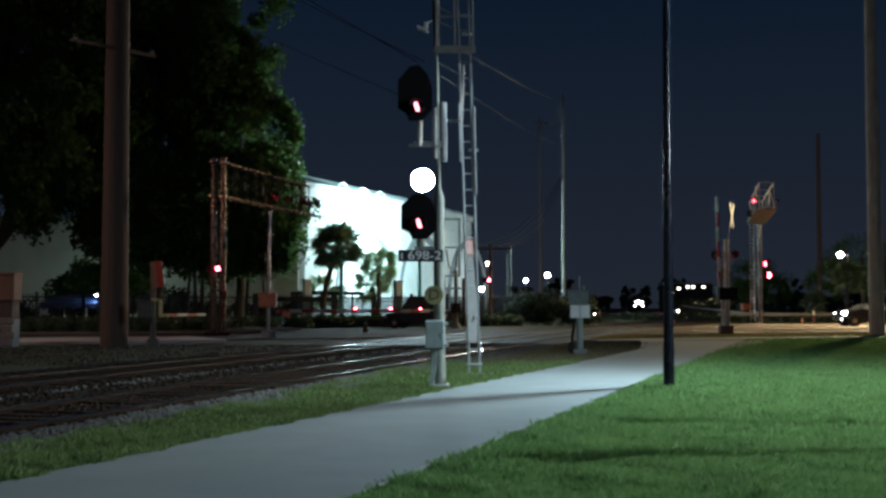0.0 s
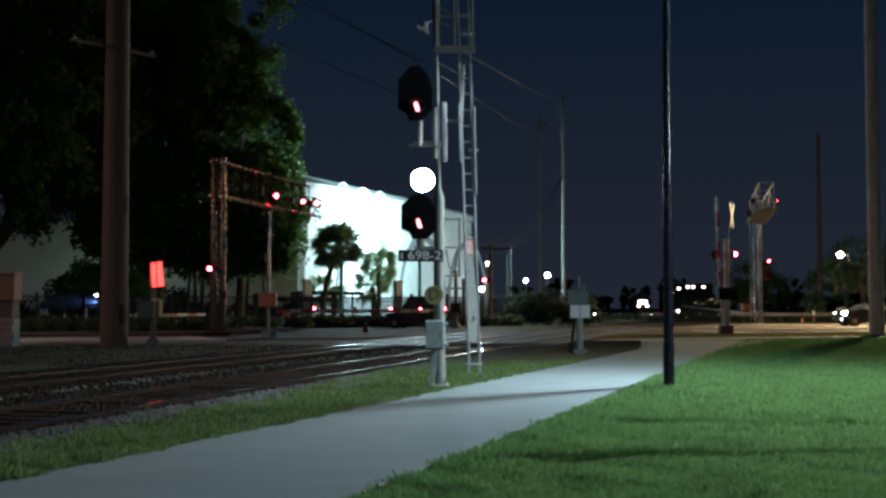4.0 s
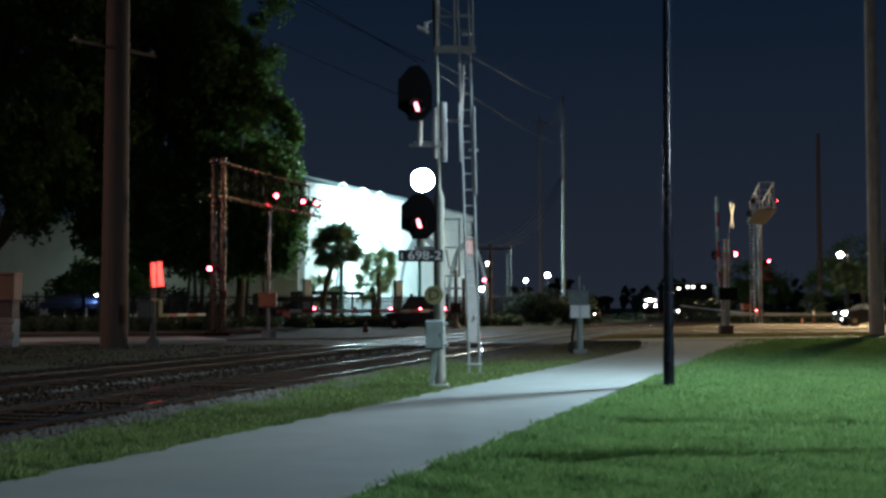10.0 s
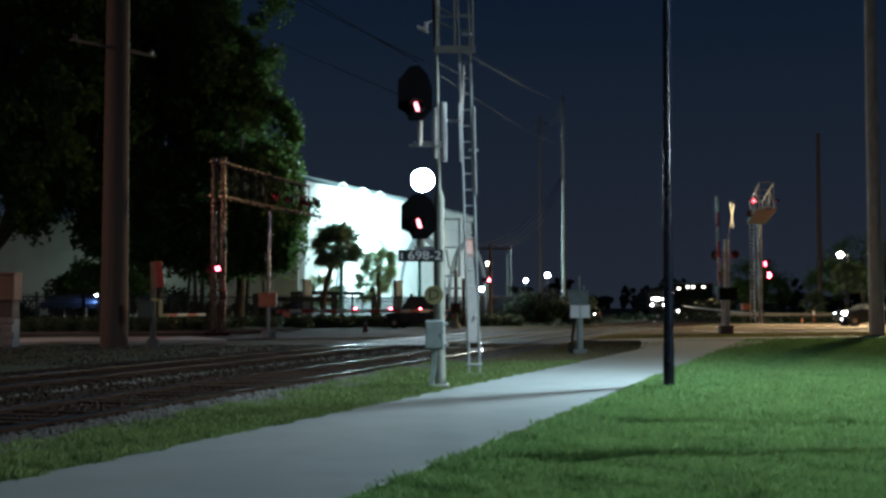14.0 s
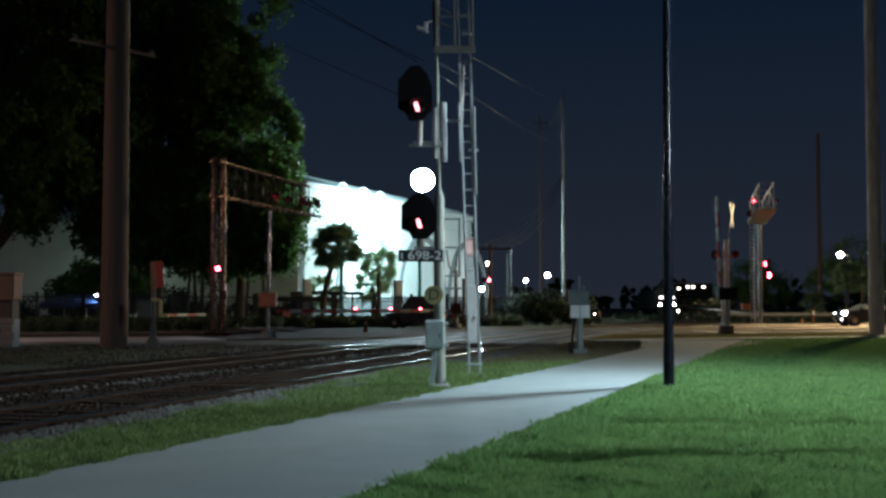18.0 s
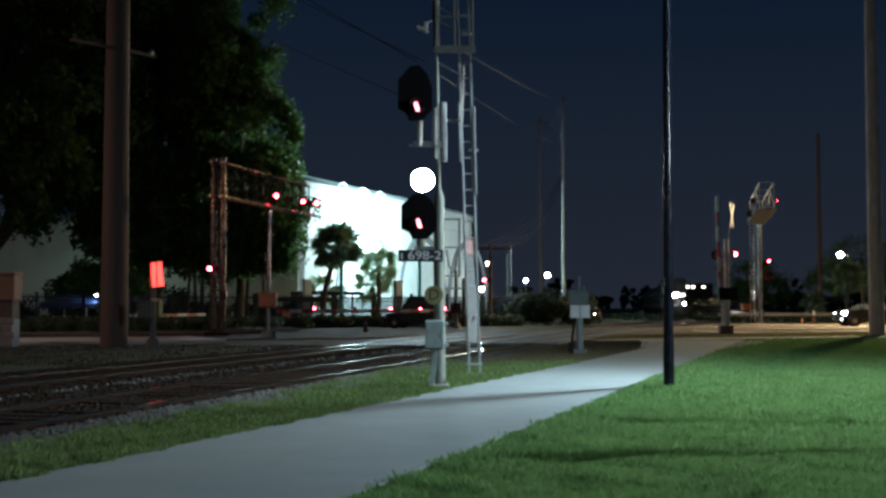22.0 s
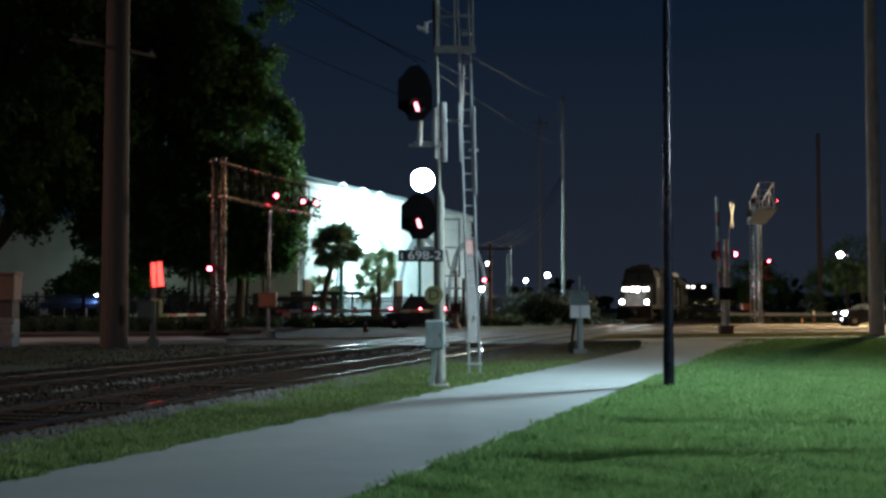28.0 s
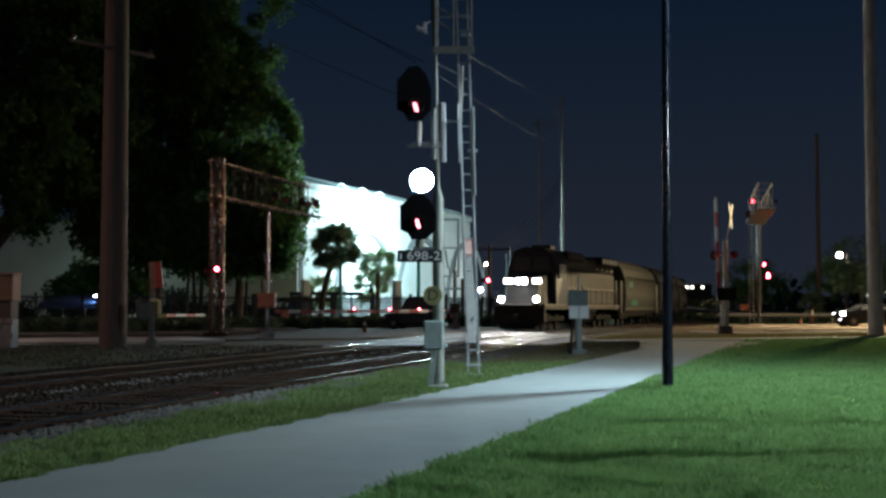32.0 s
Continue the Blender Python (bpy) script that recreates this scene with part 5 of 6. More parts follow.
def fan_palm(at, bend, height, r, fronds, seed, label, leaf="palm_leaf"):
    rng = random.Random(seed)
    t = thing("palm_tree", at, 0, label, "palm", "palm trees")
    pts = [(bend * u * u, 0, height * u - 0.05) for u in (0, 0.2, 0.4, 0.6, 0.8, 1.0)]
    part("trunk", Shape().tube(pts, [0.24, 0.20, 0.19, 0.19, 0.20, 0.22], 10), "bark", t, smooth=True)
    for i in range(fronds):
        az = rng.uniform(0, 360)
        el = rng.uniform(-48, 85)
        stem = r * rng.uniform(0.5, 0.68)
        fan = r * rng.uniform(0.48, 0.62)
        m = Matrix.Translation((bend, 0, height)) @ Matrix.Rotation(radians(az), 4, "Z") @ Matrix.Rotation(radians(-el), 4, "Y") @ Matrix.Rotation(radians(rng.uniform(-50, 50)), 4, "X")
        sh = Shape()
        sh.tube([(0, 0, 0), (stem * 0.6, 0, 0.04 * r), (stem, 0, -0.02 * r)], [0.025, 0.018, 0.012], 4, m=m)
        n = 19
        for k in range(n):
            a = radians(-105 + 210 * k / (n - 1))
            l = fan * (1.0 - 0.25 * abs(k - n // 2) / (n // 2)) * rng.uniform(0.85, 1.1)
            tip = Vector((stem + l * math.cos(a), l * math.sin(a), -0.30 * l - 0.10 * r * abs(math.sin(a))))
            midp = Vector((stem + l * 0.55 * math.cos(a), l * 0.55 * math.sin(a), -0.04 * l))
            w = Vector((-math.sin(a), math.cos(a), 0)) * 0.034 * r
            base = Vector((stem, 0, -0.02 * r))
            sh.add([base, midp + w, tip, midp - w, midp + Vector((0, 0, 0.03 * r))], [(0, 1, 4), (0, 4, 3), (1, 2, 4), (4, 2, 3)], m)
        part("frond", sh, leaf, t)
    return t


fan_palm((-8.75, 88.0, 0), 1.1, 5.6, 2.0, 72, 11, "fan palm with a bowed trunk and ragged crown")
fan_palm((-5.2, 99.0, 0), 0.0, 4.75, 1.65, 40, 12, "short fan palm with drooping lower fronds", "lit_palm_leaf")
fan_palm((-9.5, 96.0, 0), 0.1, 2.5, 1.6, 24, 17, "low pale-lit fan palm behind the fence", "lit_palm_leaf")
fan_palm((-5.75, 100.5, 0), -0.1, 3.1, 1.7, 26, 18, "low pale-lit fan palm behind the fence", "lit_palm_leaf")
fan_palm((53.0, 160, 0), 0.2, 5.2, 2.4, 34, 14, "fan palm below the warm street lamp")
fan_palm((44.5, 146, 0), 0.0, 1.8, 1.6, 24, 15, "low fan palm beside a far pole")
fan_palm((56.5, 160, 0), 0.0, 3.6, 2.0, 26, 16, "fan palm below the warm street lamp")


def shrubs(name, boxes, per, size, label, seed, mat="shrub_leaf"):
    rng = random.Random(seed)
    cs, rs = [], []
    for (x0, x1, y0, y1, h, count) in boxes:
        for _ in range(count):
            hh = h * rng.uniform(0.15, 1.0)
            cs.append((rng.uniform(x0, x1), rng.uniform(y0, y1), hh * 0.8))
            rs.append(rng.uniform(0.25, 0.55) * min(1.6, max(0.8, h / 1.6)))
    q, f = leaves(cs, rs, per, size, 0.9)
    q[:, 2] = np.maximum(q[:, 2], -0.04)
    return tagged(new(name, raw_mesh(name, q, f, mat)), label, kind="stuff")


hb = []
for i in range(26):
    p = FM @ Vector((-6 + i * 2, 84.0, 0))
    hb.append((p.x - 1.1, p.x + 1.1, p.y - 0.7, p.y + 0.7, 0.75, 34))
for s, n in [(-14 + 2 * i, 68.0) for i in range(15)] + [(16.5, 70.0), (17.5, 72.5), (18.5, 75.5), (20.5, 77.5), (23, 79.5), (26, 81.5), (29, 83)]:
    p = FM @ Vector((s, n, 0))
    hb.append((p.x - 1.1, p.x + 1.1, p.y - 0.9, p.y + 0.9, 0.75, 34))
shrubs("hedge", hb, 130, 0.09, "low dark clipped hedge before the fence", 21, "hedge_leaf")
shrubs("shrubbery", [(5.0, 11.8, 96, 101, 2.3, 150), (6.2, 8.5, 96, 99, 2.9, 50), (9.5, 12.0, 97, 101, 2.6, 50)], 70, 0.11, "dark rounded shrubs beyond the road", 22)
shrubs("shrubbery", [(10.5, 13.0, 101, 106, 1.5, 50), (0.5, 5, 97, 101, 1.3, 70)], 60, 0.10, "dark low shrubs beyond the road", 23)
shrubs("shrubbery", [(-25.0, -20.3, 94, 98, 3.6, 60), (-20.0, -10.7, 94, 98, 1.9, 90), (-34, -27, 95, 98, 2.2, 60)], 80, 0.14, "dark shrubs under the trees behind the fence", 27)
shrubs("undergrowth", [(26.0, 70.0, 112, 116, 0.5, 160)], 60, 0.14, "dark undergrowth along the far road", 24)
shrubs("undergrowth", [(95, 265, 430, 445, 7.5, 800)], 30, 0.45, "dark bushes beyond the far street", 29)
shrubs("undergrowth", [(60, 74, 314, 322, 4.5, 90), (74, 90, 310, 322, 7.0, 110)], 60, 0.3, "lamp-lit bushes before the far building", 28)
shrubs("undergrowth", [(19, 30, 125, 140, 1.0, 60)], 50, 0.14, "dark undergrowth along the far road", 25)
far = []
for i in range(42):
    x = -150 + i * 15
    far.append((x - 5, x + 5, 470, 480, 11 + 5 * math.sin(i * 2.1), 40))
shrubs("far_woods", far, 60, 0.9, "dark wood along the horizon", 26)

oak((64, 186, 0), 4.0, [(0, 0, 8.5, 6, 5, 4), (5, 0, 6.5, 4, 4, 3), (-5, 0, 6.0, 3.5, 4, 2.6)], 120, 31, "dark spreading tree beyond the far road")
oak((82, 190, 0), 4.0, [(0, 0, 9.5, 6, 5, 4.5), (-5, 0, 7.0, 4, 4, 3), (5, 0, 7.5, 4, 4, 3)], 120, 32, "dark spreading tree beyond the far road")
oak((50, 200, 0), 3.5, [(0, 0, 6.5, 5, 5, 3.2), (4, 0, 5.0, 3.5, 4, 2.4)], 120, 33, "dark spreading tree beyond the far road")

# pale pier at the roadside
pier = thing("wall_pier", (-16.1, 44.2, 0), 0, "tan stucco roadside pier on a rough stone base", "wall pier")
part("shaft", Shape().box((0, 0, 2.12), (1.35, 0.9, 0.95), 0.03), "stucco_tan", pier)
part("band", Shape().box((0, 0, 1.33), (1.22, 0.78, 0.72), 0.02), "bare_wood_pole", pier, "dark brown stone band")
bs = part("stone_base", Shape().box((0, 0, 0.46), (1.25, 0.8, 1.03), 0.03), "stucco_grey", pier)
for i in range(4):
    for j in range(4):
        w = 0.33 if (i + j) % 2 else 0.28
        part("stone", Shape().box((-0.5 + j * 0.335 + (0.05 if i % 2 else -0.04), -0.415, 0.12 + i * 0.26), (w, 0.07, 0.235), 0.03), "stone_base", bs)
part("cap", Shape().box((0, 0, 2.60), (1.45, 1.0, 0.10), 0.03), "stucco_tan", pier)

# blue pavilion and lit yard behind the fence
tent = thing("pavilion", (-27.5, 92.5, 0), 0, "open blue canvas pavilion with a lit pale floor", "pavilion")
part("canopy", Shape().add([(-2.6, -1.6, 1.75), (2.6, -1.6, 1.75), (2.6, 1.6, 1.75), (-2.6, 1.6, 1.75), (-1.3, 0, 2.35), (1.3, 0, 2.35)], [(0, 1, 5, 4), (1, 2, 5), (2, 3, 4, 5), (3, 0, 4), (3, 2, 1, 0)]), "blue_canvas", tent)
part("valance", Shape().box((0, -1.62, 1.55), (5.2, 0.03, 0.4), 0.005), "blue_canvas", tent)
for x in (-2.5, -0.8, 0.9, 2.5):
    part("post", Shape().tube([(x, -1.55, -0.05), (x, -1.55, 1.75)], 0.05, 8), "white_plate", tent)
for x in (-1.5, 0.4, 1.8):
    part("table", Shape().box((x, -0.6, 0.72), (1.0, 0.7, 0.05), 0.01).tube([(x, -0.6, -0.05), (x, -0.6, 0.7)], 0.05, 8), "white_plate", tent)
# Added fill that brightens the wing wall.
area_lamp("wing_fill_light", (-26.7, 99.0, 4.5), (-30.0, 106.0, 4.5), 60, (0.68, 1.0, 0.84), 0.4)
area_lamp("pavilion_light", (-26.0, 91.0, 2.1), (-28.0, 91.6, 0.6), 20, (0.55, 0.8, 1.0), 0.3)

cone = thing("traffic_cone", (-4.4, 69.4, 0), 0, "orange traffic cone with a pale collar on the road", "traffic cone")
part("base", Shape().box((0, 0, 0.02), (0.42, 0.42, 0.04), 0.01), "cone_orange", cone)
bd = part("cone_body", Shape().tube([(0, 0, 0.04), (0, 0, 0.74)], [0.15, 0.03], 14), "cone_orange", cone)
part("collar", Shape().tube([(0, 0, 0.42), (0, 0, 0.58)], [0.085, 0.062], 14), "white_plate", bd)
verge_cone = thing("traffic_cone", (32.1, 109.0, 0), 0, "small orange traffic cone at the far kerb", "traffic cone")
part("base", Shape().box((0, 0, 0.02), (0.5, 0.5, 0.05), 0.01), "loco_dark", verge_cone)
part("cone_body", Shape().tube([(0, 0, 0.04), (0, 0, 0.48)], [0.16, 0.04], 14), "cone_orange", verge_cone)
marker = thing("delineator", (34.2, 112.5, 0), 0, "slim orange delineator post with a pale reflector band", "delineator")
part("base", Shape().tube([(0, 0, -0.03), (0, 0, 0.08)], [0.24, 0.16], 14), "loco_dark", marker)
part("stem", Shape().tube([(0, 0, 0.07), (0, 0, 1.25)], 0.10, 12), "cone_orange", marker)
part("reflector_band", Shape().tube([(0, 0, 0.72), (0, 0, 1.08)], 0.108, 12), "white_plate", marker, "pale reflector band")

shelter = thing("yard_shelter", tuple(FM @ Vector((31.1, 89.5, 0))), 24.6, "low dark flat-roofed shelter behind the picket fence", "shelter")
part("roof", Shape().box((0, 0, 2.50), (5.2, 2.4, 0.26), 0.04), "loco_dark", shelter, "dark flat roof")
part("fascia", Shape().box((0, -1.22, 2.50), (5.24, 0.05, 0.20), 0.01), "black_paint", shelter)
part("side_panel", Shape().box((-1.9, 1.1, 1.15), (1.4, 0.06, 2.36), 0.01), "blue_canvas", shelter, "dark blue canvas side panel")
for x in (-2.45, -0.9, 0.8, 2.45):
    for y in (-1.05, 1.05):
        part("post", Shape().box((x, y, 1.17), (0.10, 0.10, 2.44), 0.01), "black_paint", shelter)

# far buildings with their lights
shop = thing("far_building", (74.0, 330, 0), 0, "low dark building with a row of lit windows far off", "building")
part("wall", Shape().box((-6.5, 4, 4.0), (13, 0.4, 8.1), 0.05), "far_wall", shop)
part("roof", Shape().box((-6.5, 9, 8.1), (13.6, 11, 0.3), 0.05), "roof_metal", shop)
part("rear_wall", Shape().box((-6.5, 14, 4.0), (13, 0.4, 8.1), 0.05), "far_wall", shop)
for x, z, w in ((-11.2, 5.4, 1.0), (-9.4, 6.6, 1.1), (-6.9, 7.1, 1.1), (-5.4, 7.1, 1.1), (-2.6, 7.1, 1.1)):
    wn_ = part("window", Shape().box((x, 3.72, z), (w * 0.62, 0.08, 0.62), 0.02), "glow_window", shop, "lit window")
    part("lintel", Shape().box((x, 3.70, z + 0.38), (w + 0.16, 0.12, 0.1), 0), "far_wall", wn_)
    part("sill", Shape().box((x, 3.70, z - 0.38), (w + 0.16, 0.12, 0.1), 0), "far_wall", wn_)
rail_g = thing("guardrail", (0, 0, 0), 0, "pale steel guardrail along the far street", "guardrail")
part("beam", Shape().box((46, 130, 0.68), (34, 0.06, 0.34), 0.02), "faded_white", rail_g)
guard_post = Shape().box((0, 0.08, 0.36), (0.14, 0.10, 0.82), 0.01).mesh("guard_post", "bare_wood_pole")
for i in range(17):
    part("guard_post", guard_post, "bare_wood_pole", rail_g).location = (29.5 + 2 * i, 130, 0)

bend = thing("guardrail", (0, 0, 0), 0, "pale steel guardrail bending away along the far street", "guardrail")
BEND = [(45.0, 230, 1.75), (41.5, 200, 1.40), (38.5, 170, 1.06), (35.8, 148, 0.80), (34.2, 131, 0.68)]
for (x0, y0, z0), (x1, y1, z1) in zip(BEND, BEND[1:]):
    a, b = Vector((x0, y0, z0)), Vector((x1, y1, z1))
    m = Matrix.Translation((a + b) / 2) @ (b - a).to_track_quat("Y", "Z").to_matrix().to_4x4()
    beam = part("beam", Shape().box((0, 0, 0), (0.10, (b - a).length, 0.2), 0.02, m), "concrete_pole", bend)
    for u in (0.0, 0.25, 0.5, 0.75):
        p = a.lerp(b, u)
        part("guard_post", Shape().box((p.x + 0.1, p.y, p.z / 2 - 0.02), (0.14, 0.12, p.z + 0.06), 0.01), "bare_wood_pole", beam)

# ---- vehicles ----


def car(at, turn, paint, lights_on, tail_on, label, tall=False, lift=0.0, dim_side=False):
    """A car with its nose to -x; lift raises the body on larger wheels."""
    t = thing("car", at, turn, label, "car", "cars")
    h = (2.15 if tall else 1.45) + lift
    prof = [(-2.27, 0.32), (-2.33, 0.50), (-2.32, 0.72), (-2.2, 0.90), (-1.9, 0.97), (-1.15, 1.03), (-0.45, h - lift - 0.03), (-0.1, h - lift), (0.9, h - lift - 0.01), (1.15, h - lift - 0.05), (1.75, 1.07), (2.2, 1.0), (2.3, 0.80), (2.28, 0.35)]
    n = len(prof)
    sh = Shape()
    rows = ((-0.80, 0.0), (-0.87, 1.0), (0.87, 1.0), (0.80, 0.0))
    for hw, full in rows:
        sh.v += [(x * (1.0 if full else 0.985), hw * (0.80 if z > 1.2 else 1.0), z + lift + (0.0 if full else (0.025 if z > 0.6 else -0.02))) for x, z in prof]
    for k in range(3):
        sh.f += [(k * n + i, k * n + (i + 1) % n, (k + 1) * n + (i + 1) % n, (k + 1) * n + i) for i in range(n)]
    sh.f += [tuple(range(n))[::-1], tuple(range(3 * n, 4 * n))]
    part("body", sh, paint, t)
    part("windscreen", Shape().add([(-1.05, -0.70, 1.08 + lift), (-1.05, 0.70, 1.08 + lift), (-0.52, 0.62, h - 0.06), (-0.52, -0.62, h - 0.06)], [(0, 1, 2, 3)], Matrix.Translation((-0.03, 0, 0.03))), "dark_glass", t)
    r = 0.33 + 0.35 * lift
    for s in (-1, 1):
        part("side_window", Shape().add([(-0.85, s * 0.885, 1.10 + lift), (1.45, s * 0.885, 1.10 + lift), (1.0, s * 0.72, h - 0.09), (-0.42, s * 0.72, h - 0.09)], [(0, 1, 2, 3)]), "dark_glass", t)
        part("headlight", Shape().box((-2.20, s * 0.70, 0.76 + lift), (0.24, 0.36, 0.15), 0.04), ("glow_fog" if dim_side and s > 0 else "glow_car") if lights_on else "white_plate", t, "lit headlamp" if lights_on else "headlamp")
        part("fog_lamp", Shape().box((-2.36, s * 0.68, 0.42 + lift * 0.5), (0.10, 0.18, 0.13), 0.03), "glow_fog" if lights_on and not (dim_side and s > 0) else "white_plate", t)
        part("tail_light", Shape().box((2.26, s * 0.68, 0.82 + lift), (0.10, 0.50, 0.24), 0.02), "glow_tail" if tail_on else "red_paint", t, "red tail lamp")
        part("mirror", Shape().box((-0.75, s * 0.97, 1.10 + lift), (0.12, 0.2, 0.14), 0.03), paint, t)
        part("door_line", Shape().box((0.25, s * 0.872, 0.72 + lift), (0.02, 0.012, 0.62), 0), "loco_dark", t)
        for x in (-1.45, 1.4):
            part("wheel_arch", Shape().tube([(x, s * 0.76, r + 0.03), (x, s * 0.878, r + 0.03)], r + 0.08, 20), "loco_dark", t)
            wh = part("wheel", Shape().tube([(x, s * 0.72, r), (x, s * 0.86, r), (x, s * 0.90, r)], [r, r, r * 0.92], 20), "tyre", t)
            part("rim", Shape().tube([(x, s * 0.89, r), (x, s * 0.915, r)], r * 0.62, 14), "steel_worn", wh)
            for k in range(5):
                a = radians(72 * k + 20)
                part("spoke", Shape().tube([(x, s * 0.92, r), (x + r * 0.56 * math.cos(a), s * 0.92, r + r * 0.56 * math.sin(a))], 0.025, 5), "aluminium", wh)
    part("bumper", Shape().box((-2.32, 0, 0.43 + lift * 0.5), (0.12, 1.66, 0.22), 0.05), paint, t)
    part("grille", Shape().box((-2.33, 0, 0.70 + lift), (0.06, 0.9, 0.16), 0.01), "loco_dark", t)
    return t


waiting = car((32.25, 92.6, 0), 7, "car_paint_dark", True, False, "dark car waiting at the crossing with headlamps lit", lift=0.2, dim_side=True)
car((49.8, 260, 0), 72, "car_paint_pale", True, False, "pale car waiting on the far street with headlamps lit")
leaving = car((40.0, 132, 0), 0, "car_paint_dark", False, True, "dark car driving away with red tail lamps")
parked = car((15.6, 120, 0), 78, "car_paint_pale", True, False, "pale car behind the crossing with one headlamp in view")

car((-1.7, 84.8, 0), -20, "car_paint_dark", False, False, "dark off-roader standing unlit beyond the gate", True)

# ---- the train ----


def wheelset_truck(parent, y, axles=3, spread=1.7, r=0.5):
    tk = part("truck", Shape().box((-1.05, y, 0.72), (0.16, spread * (axles - 1) + 1.4, 0.34), 0.05).box((1.05, y, 0.72), (0.16, spread * (axles - 1) + 1.4, 0.34), 0.05).box((0, y, 0.72), (2.1, 0.5, 0.3), 0.05), "underframe", parent)
    for i in range(axles):
        yy = y + (i - (axles - 1) / 2) * spread
        for s in (-1, 1):
            part("wheel", Shape().tube([(s * 0.70, yy, r + 0.03), (s * 0.83, yy, r + 0.03)], r, 20), "wheel_steel", tk)
    return tk


def locomotive(lit, label):
    t = thing("locomotive", (0, 0, 0.03), 0, label, "locomotive", "locomotives")
    part("frame", Shape().box((0, -11.2, 1.42), (3.0, 21.0, 0.30), 0.03), "loco_paint", t)
    part("walkway_edge", Shape().box((-1.52, -11.2, 1.56), (0.04, 21.0, 0.06), 0).box((1.52, -11.2, 1.56), (0.04, 21.0, 0.06), 0), "steel_worn", t, "worn pale walkway edge stripe")
    part("pilot", Shape().box((0, -0.55, 0.98), (3.0, 0.3, 1.15), 0.04).add([(-1.4, -0.5, 0.55), (1.4, -0.5, 0.55), (0.9, 0.0, 0.18), (-0.9, 0.0, 0.18), (-1.4, -0.6, 0.12), (1.4, -0.6, 0.12)], [(0, 1, 2, 3), (3, 2, 5, 4)]), "loco_dark", t)
    part("coupler", Shape().box((0, -0.1, 0.88), (0.28, 0.8, 0.3), 0.06), "wheel_steel", t)
    part("anticlimber", Shape().box((0, -0.35, 1.48), (2.6, 0.35, 0.16), 0.03), "loco_dark", t)
    nose = Shape().add([(-0.98, -1.05, 1.57), (0.98, -1.05, 1.57), (0.88, -1.25, 3.15), (-0.88, -1.25, 3.15), (-1.2, -3.2, 1.57), (1.2, -3.2, 1.57), (1.2, -3.2, 3.45), (-1.2, -3.2, 3.45)],
                       [(0, 1, 2, 3), (1, 5, 6, 2), (4, 0, 3, 7), (3, 2, 6, 7), (0, 4, 5, 1), (4, 7, 6, 5)])
    part("nose", nose, "nose_dark", t)
    part("nose_door", Shape().box((0.0, -1.12, 2.2), (0.62, 0.06, 1.2), 0.02), "nose_dark", t)
    cab = Shape().add([(-1.5, -3.2, 1.57), (1.5, -3.2, 1.57), (1.5, -6.0, 1.57), (-1.5, -6.0, 1.57), (-1.5, -3.2, 3.45), (1.5, -3.2, 3.45), (-1.2, -3.35, 4.70), (1.2, -3.35, 4.70), (-0.6, -3.4, 4.92), (0.6, -3.4, 4.92),
                       (1.5, -6.0, 4.2), (-1.5, -6.0, 4.2), (1.2, -6.0, 4.70), (-1.2, -6.0, 4.70), (0.6, -6.0, 4.92), (-0.6, -6.0, 4.92)],
                      [(0, 1, 5, 4), (4, 5, 7, 6), (6, 7, 9, 8), (1, 2, 10, 12, 7, 5), (3, 0, 4, 6, 13, 11), (7, 12, 14, 9), (6, 8, 15, 13), (8, 9, 14, 15), (2, 3, 11, 13, 15, 14, 12, 10)])
    cb = part("cab", cab, "cab_dark", t)
    part("cab_roof", Shape().add([(-1.28, -3.1, 4.65), (1.28, -3.1, 4.65), (0.62, -3.1, 4.97), (-0.62, -3.1, 4.97), (-1.28, -6.2, 4.65), (1.28, -6.2, 4.65), (0.62, -6.2, 4.97), (-0.62, -6.2, 4.97)], [(0, 1, 2, 3), (1, 5, 6, 2), (4, 0, 3, 7), (3, 2, 6, 7), (5, 4, 7, 6), (0, 4, 5, 1)]), "loco_dark", t, "dark cab roof")
    part("air_conditioner", Shape().box((-0.25, -4.9, 5.05), (1.2, 1.1, 0.24), 0.05), "loco_dark", t, "dark roof cooling unit")
    part("antenna", Shape().box((0.55, -3.9, 5.0), (0.22, 0.3, 0.12), 0.03), "loco_dark", t)
    for s in (-1, 1):
        part("front_window", Shape().add([(s * 0.12, -3.22, 3.60), (s * 1.15, -3.22, 3.60), (s * 1.02, -3.315, 4.40), (s * 0.12, -3.315, 4.40)], [(0, 1, 2, 3)], Matrix.Translation((0, 0.025, 0))), "dark_glass", cb)
        part("side_window", Shape().box((s * 1.5, -4.65, 3.52), (0.05, 1.1, 0.74), 0.01), "dark_glass", cb)
        part("window_frame", Shape().box((s * 1.51, -4.05, 3.52), (0.05, 0.09, 0.85), 0).box((s * 1.51, -5.25, 3.52), (0.05, 0.07, 0.85), 0).box((s * 1.51, -4.65, 3.93), (0.06, 1.3, 0.06), 0), "white_plate", cb)
        part("number_board", Shape().box((s * 0.87, -1.18, 2.93), (0.52, 0.10, 0.30), 0.02), "glow_number" if lit else "white_plate", t, "lit number board" if lit else "number board")
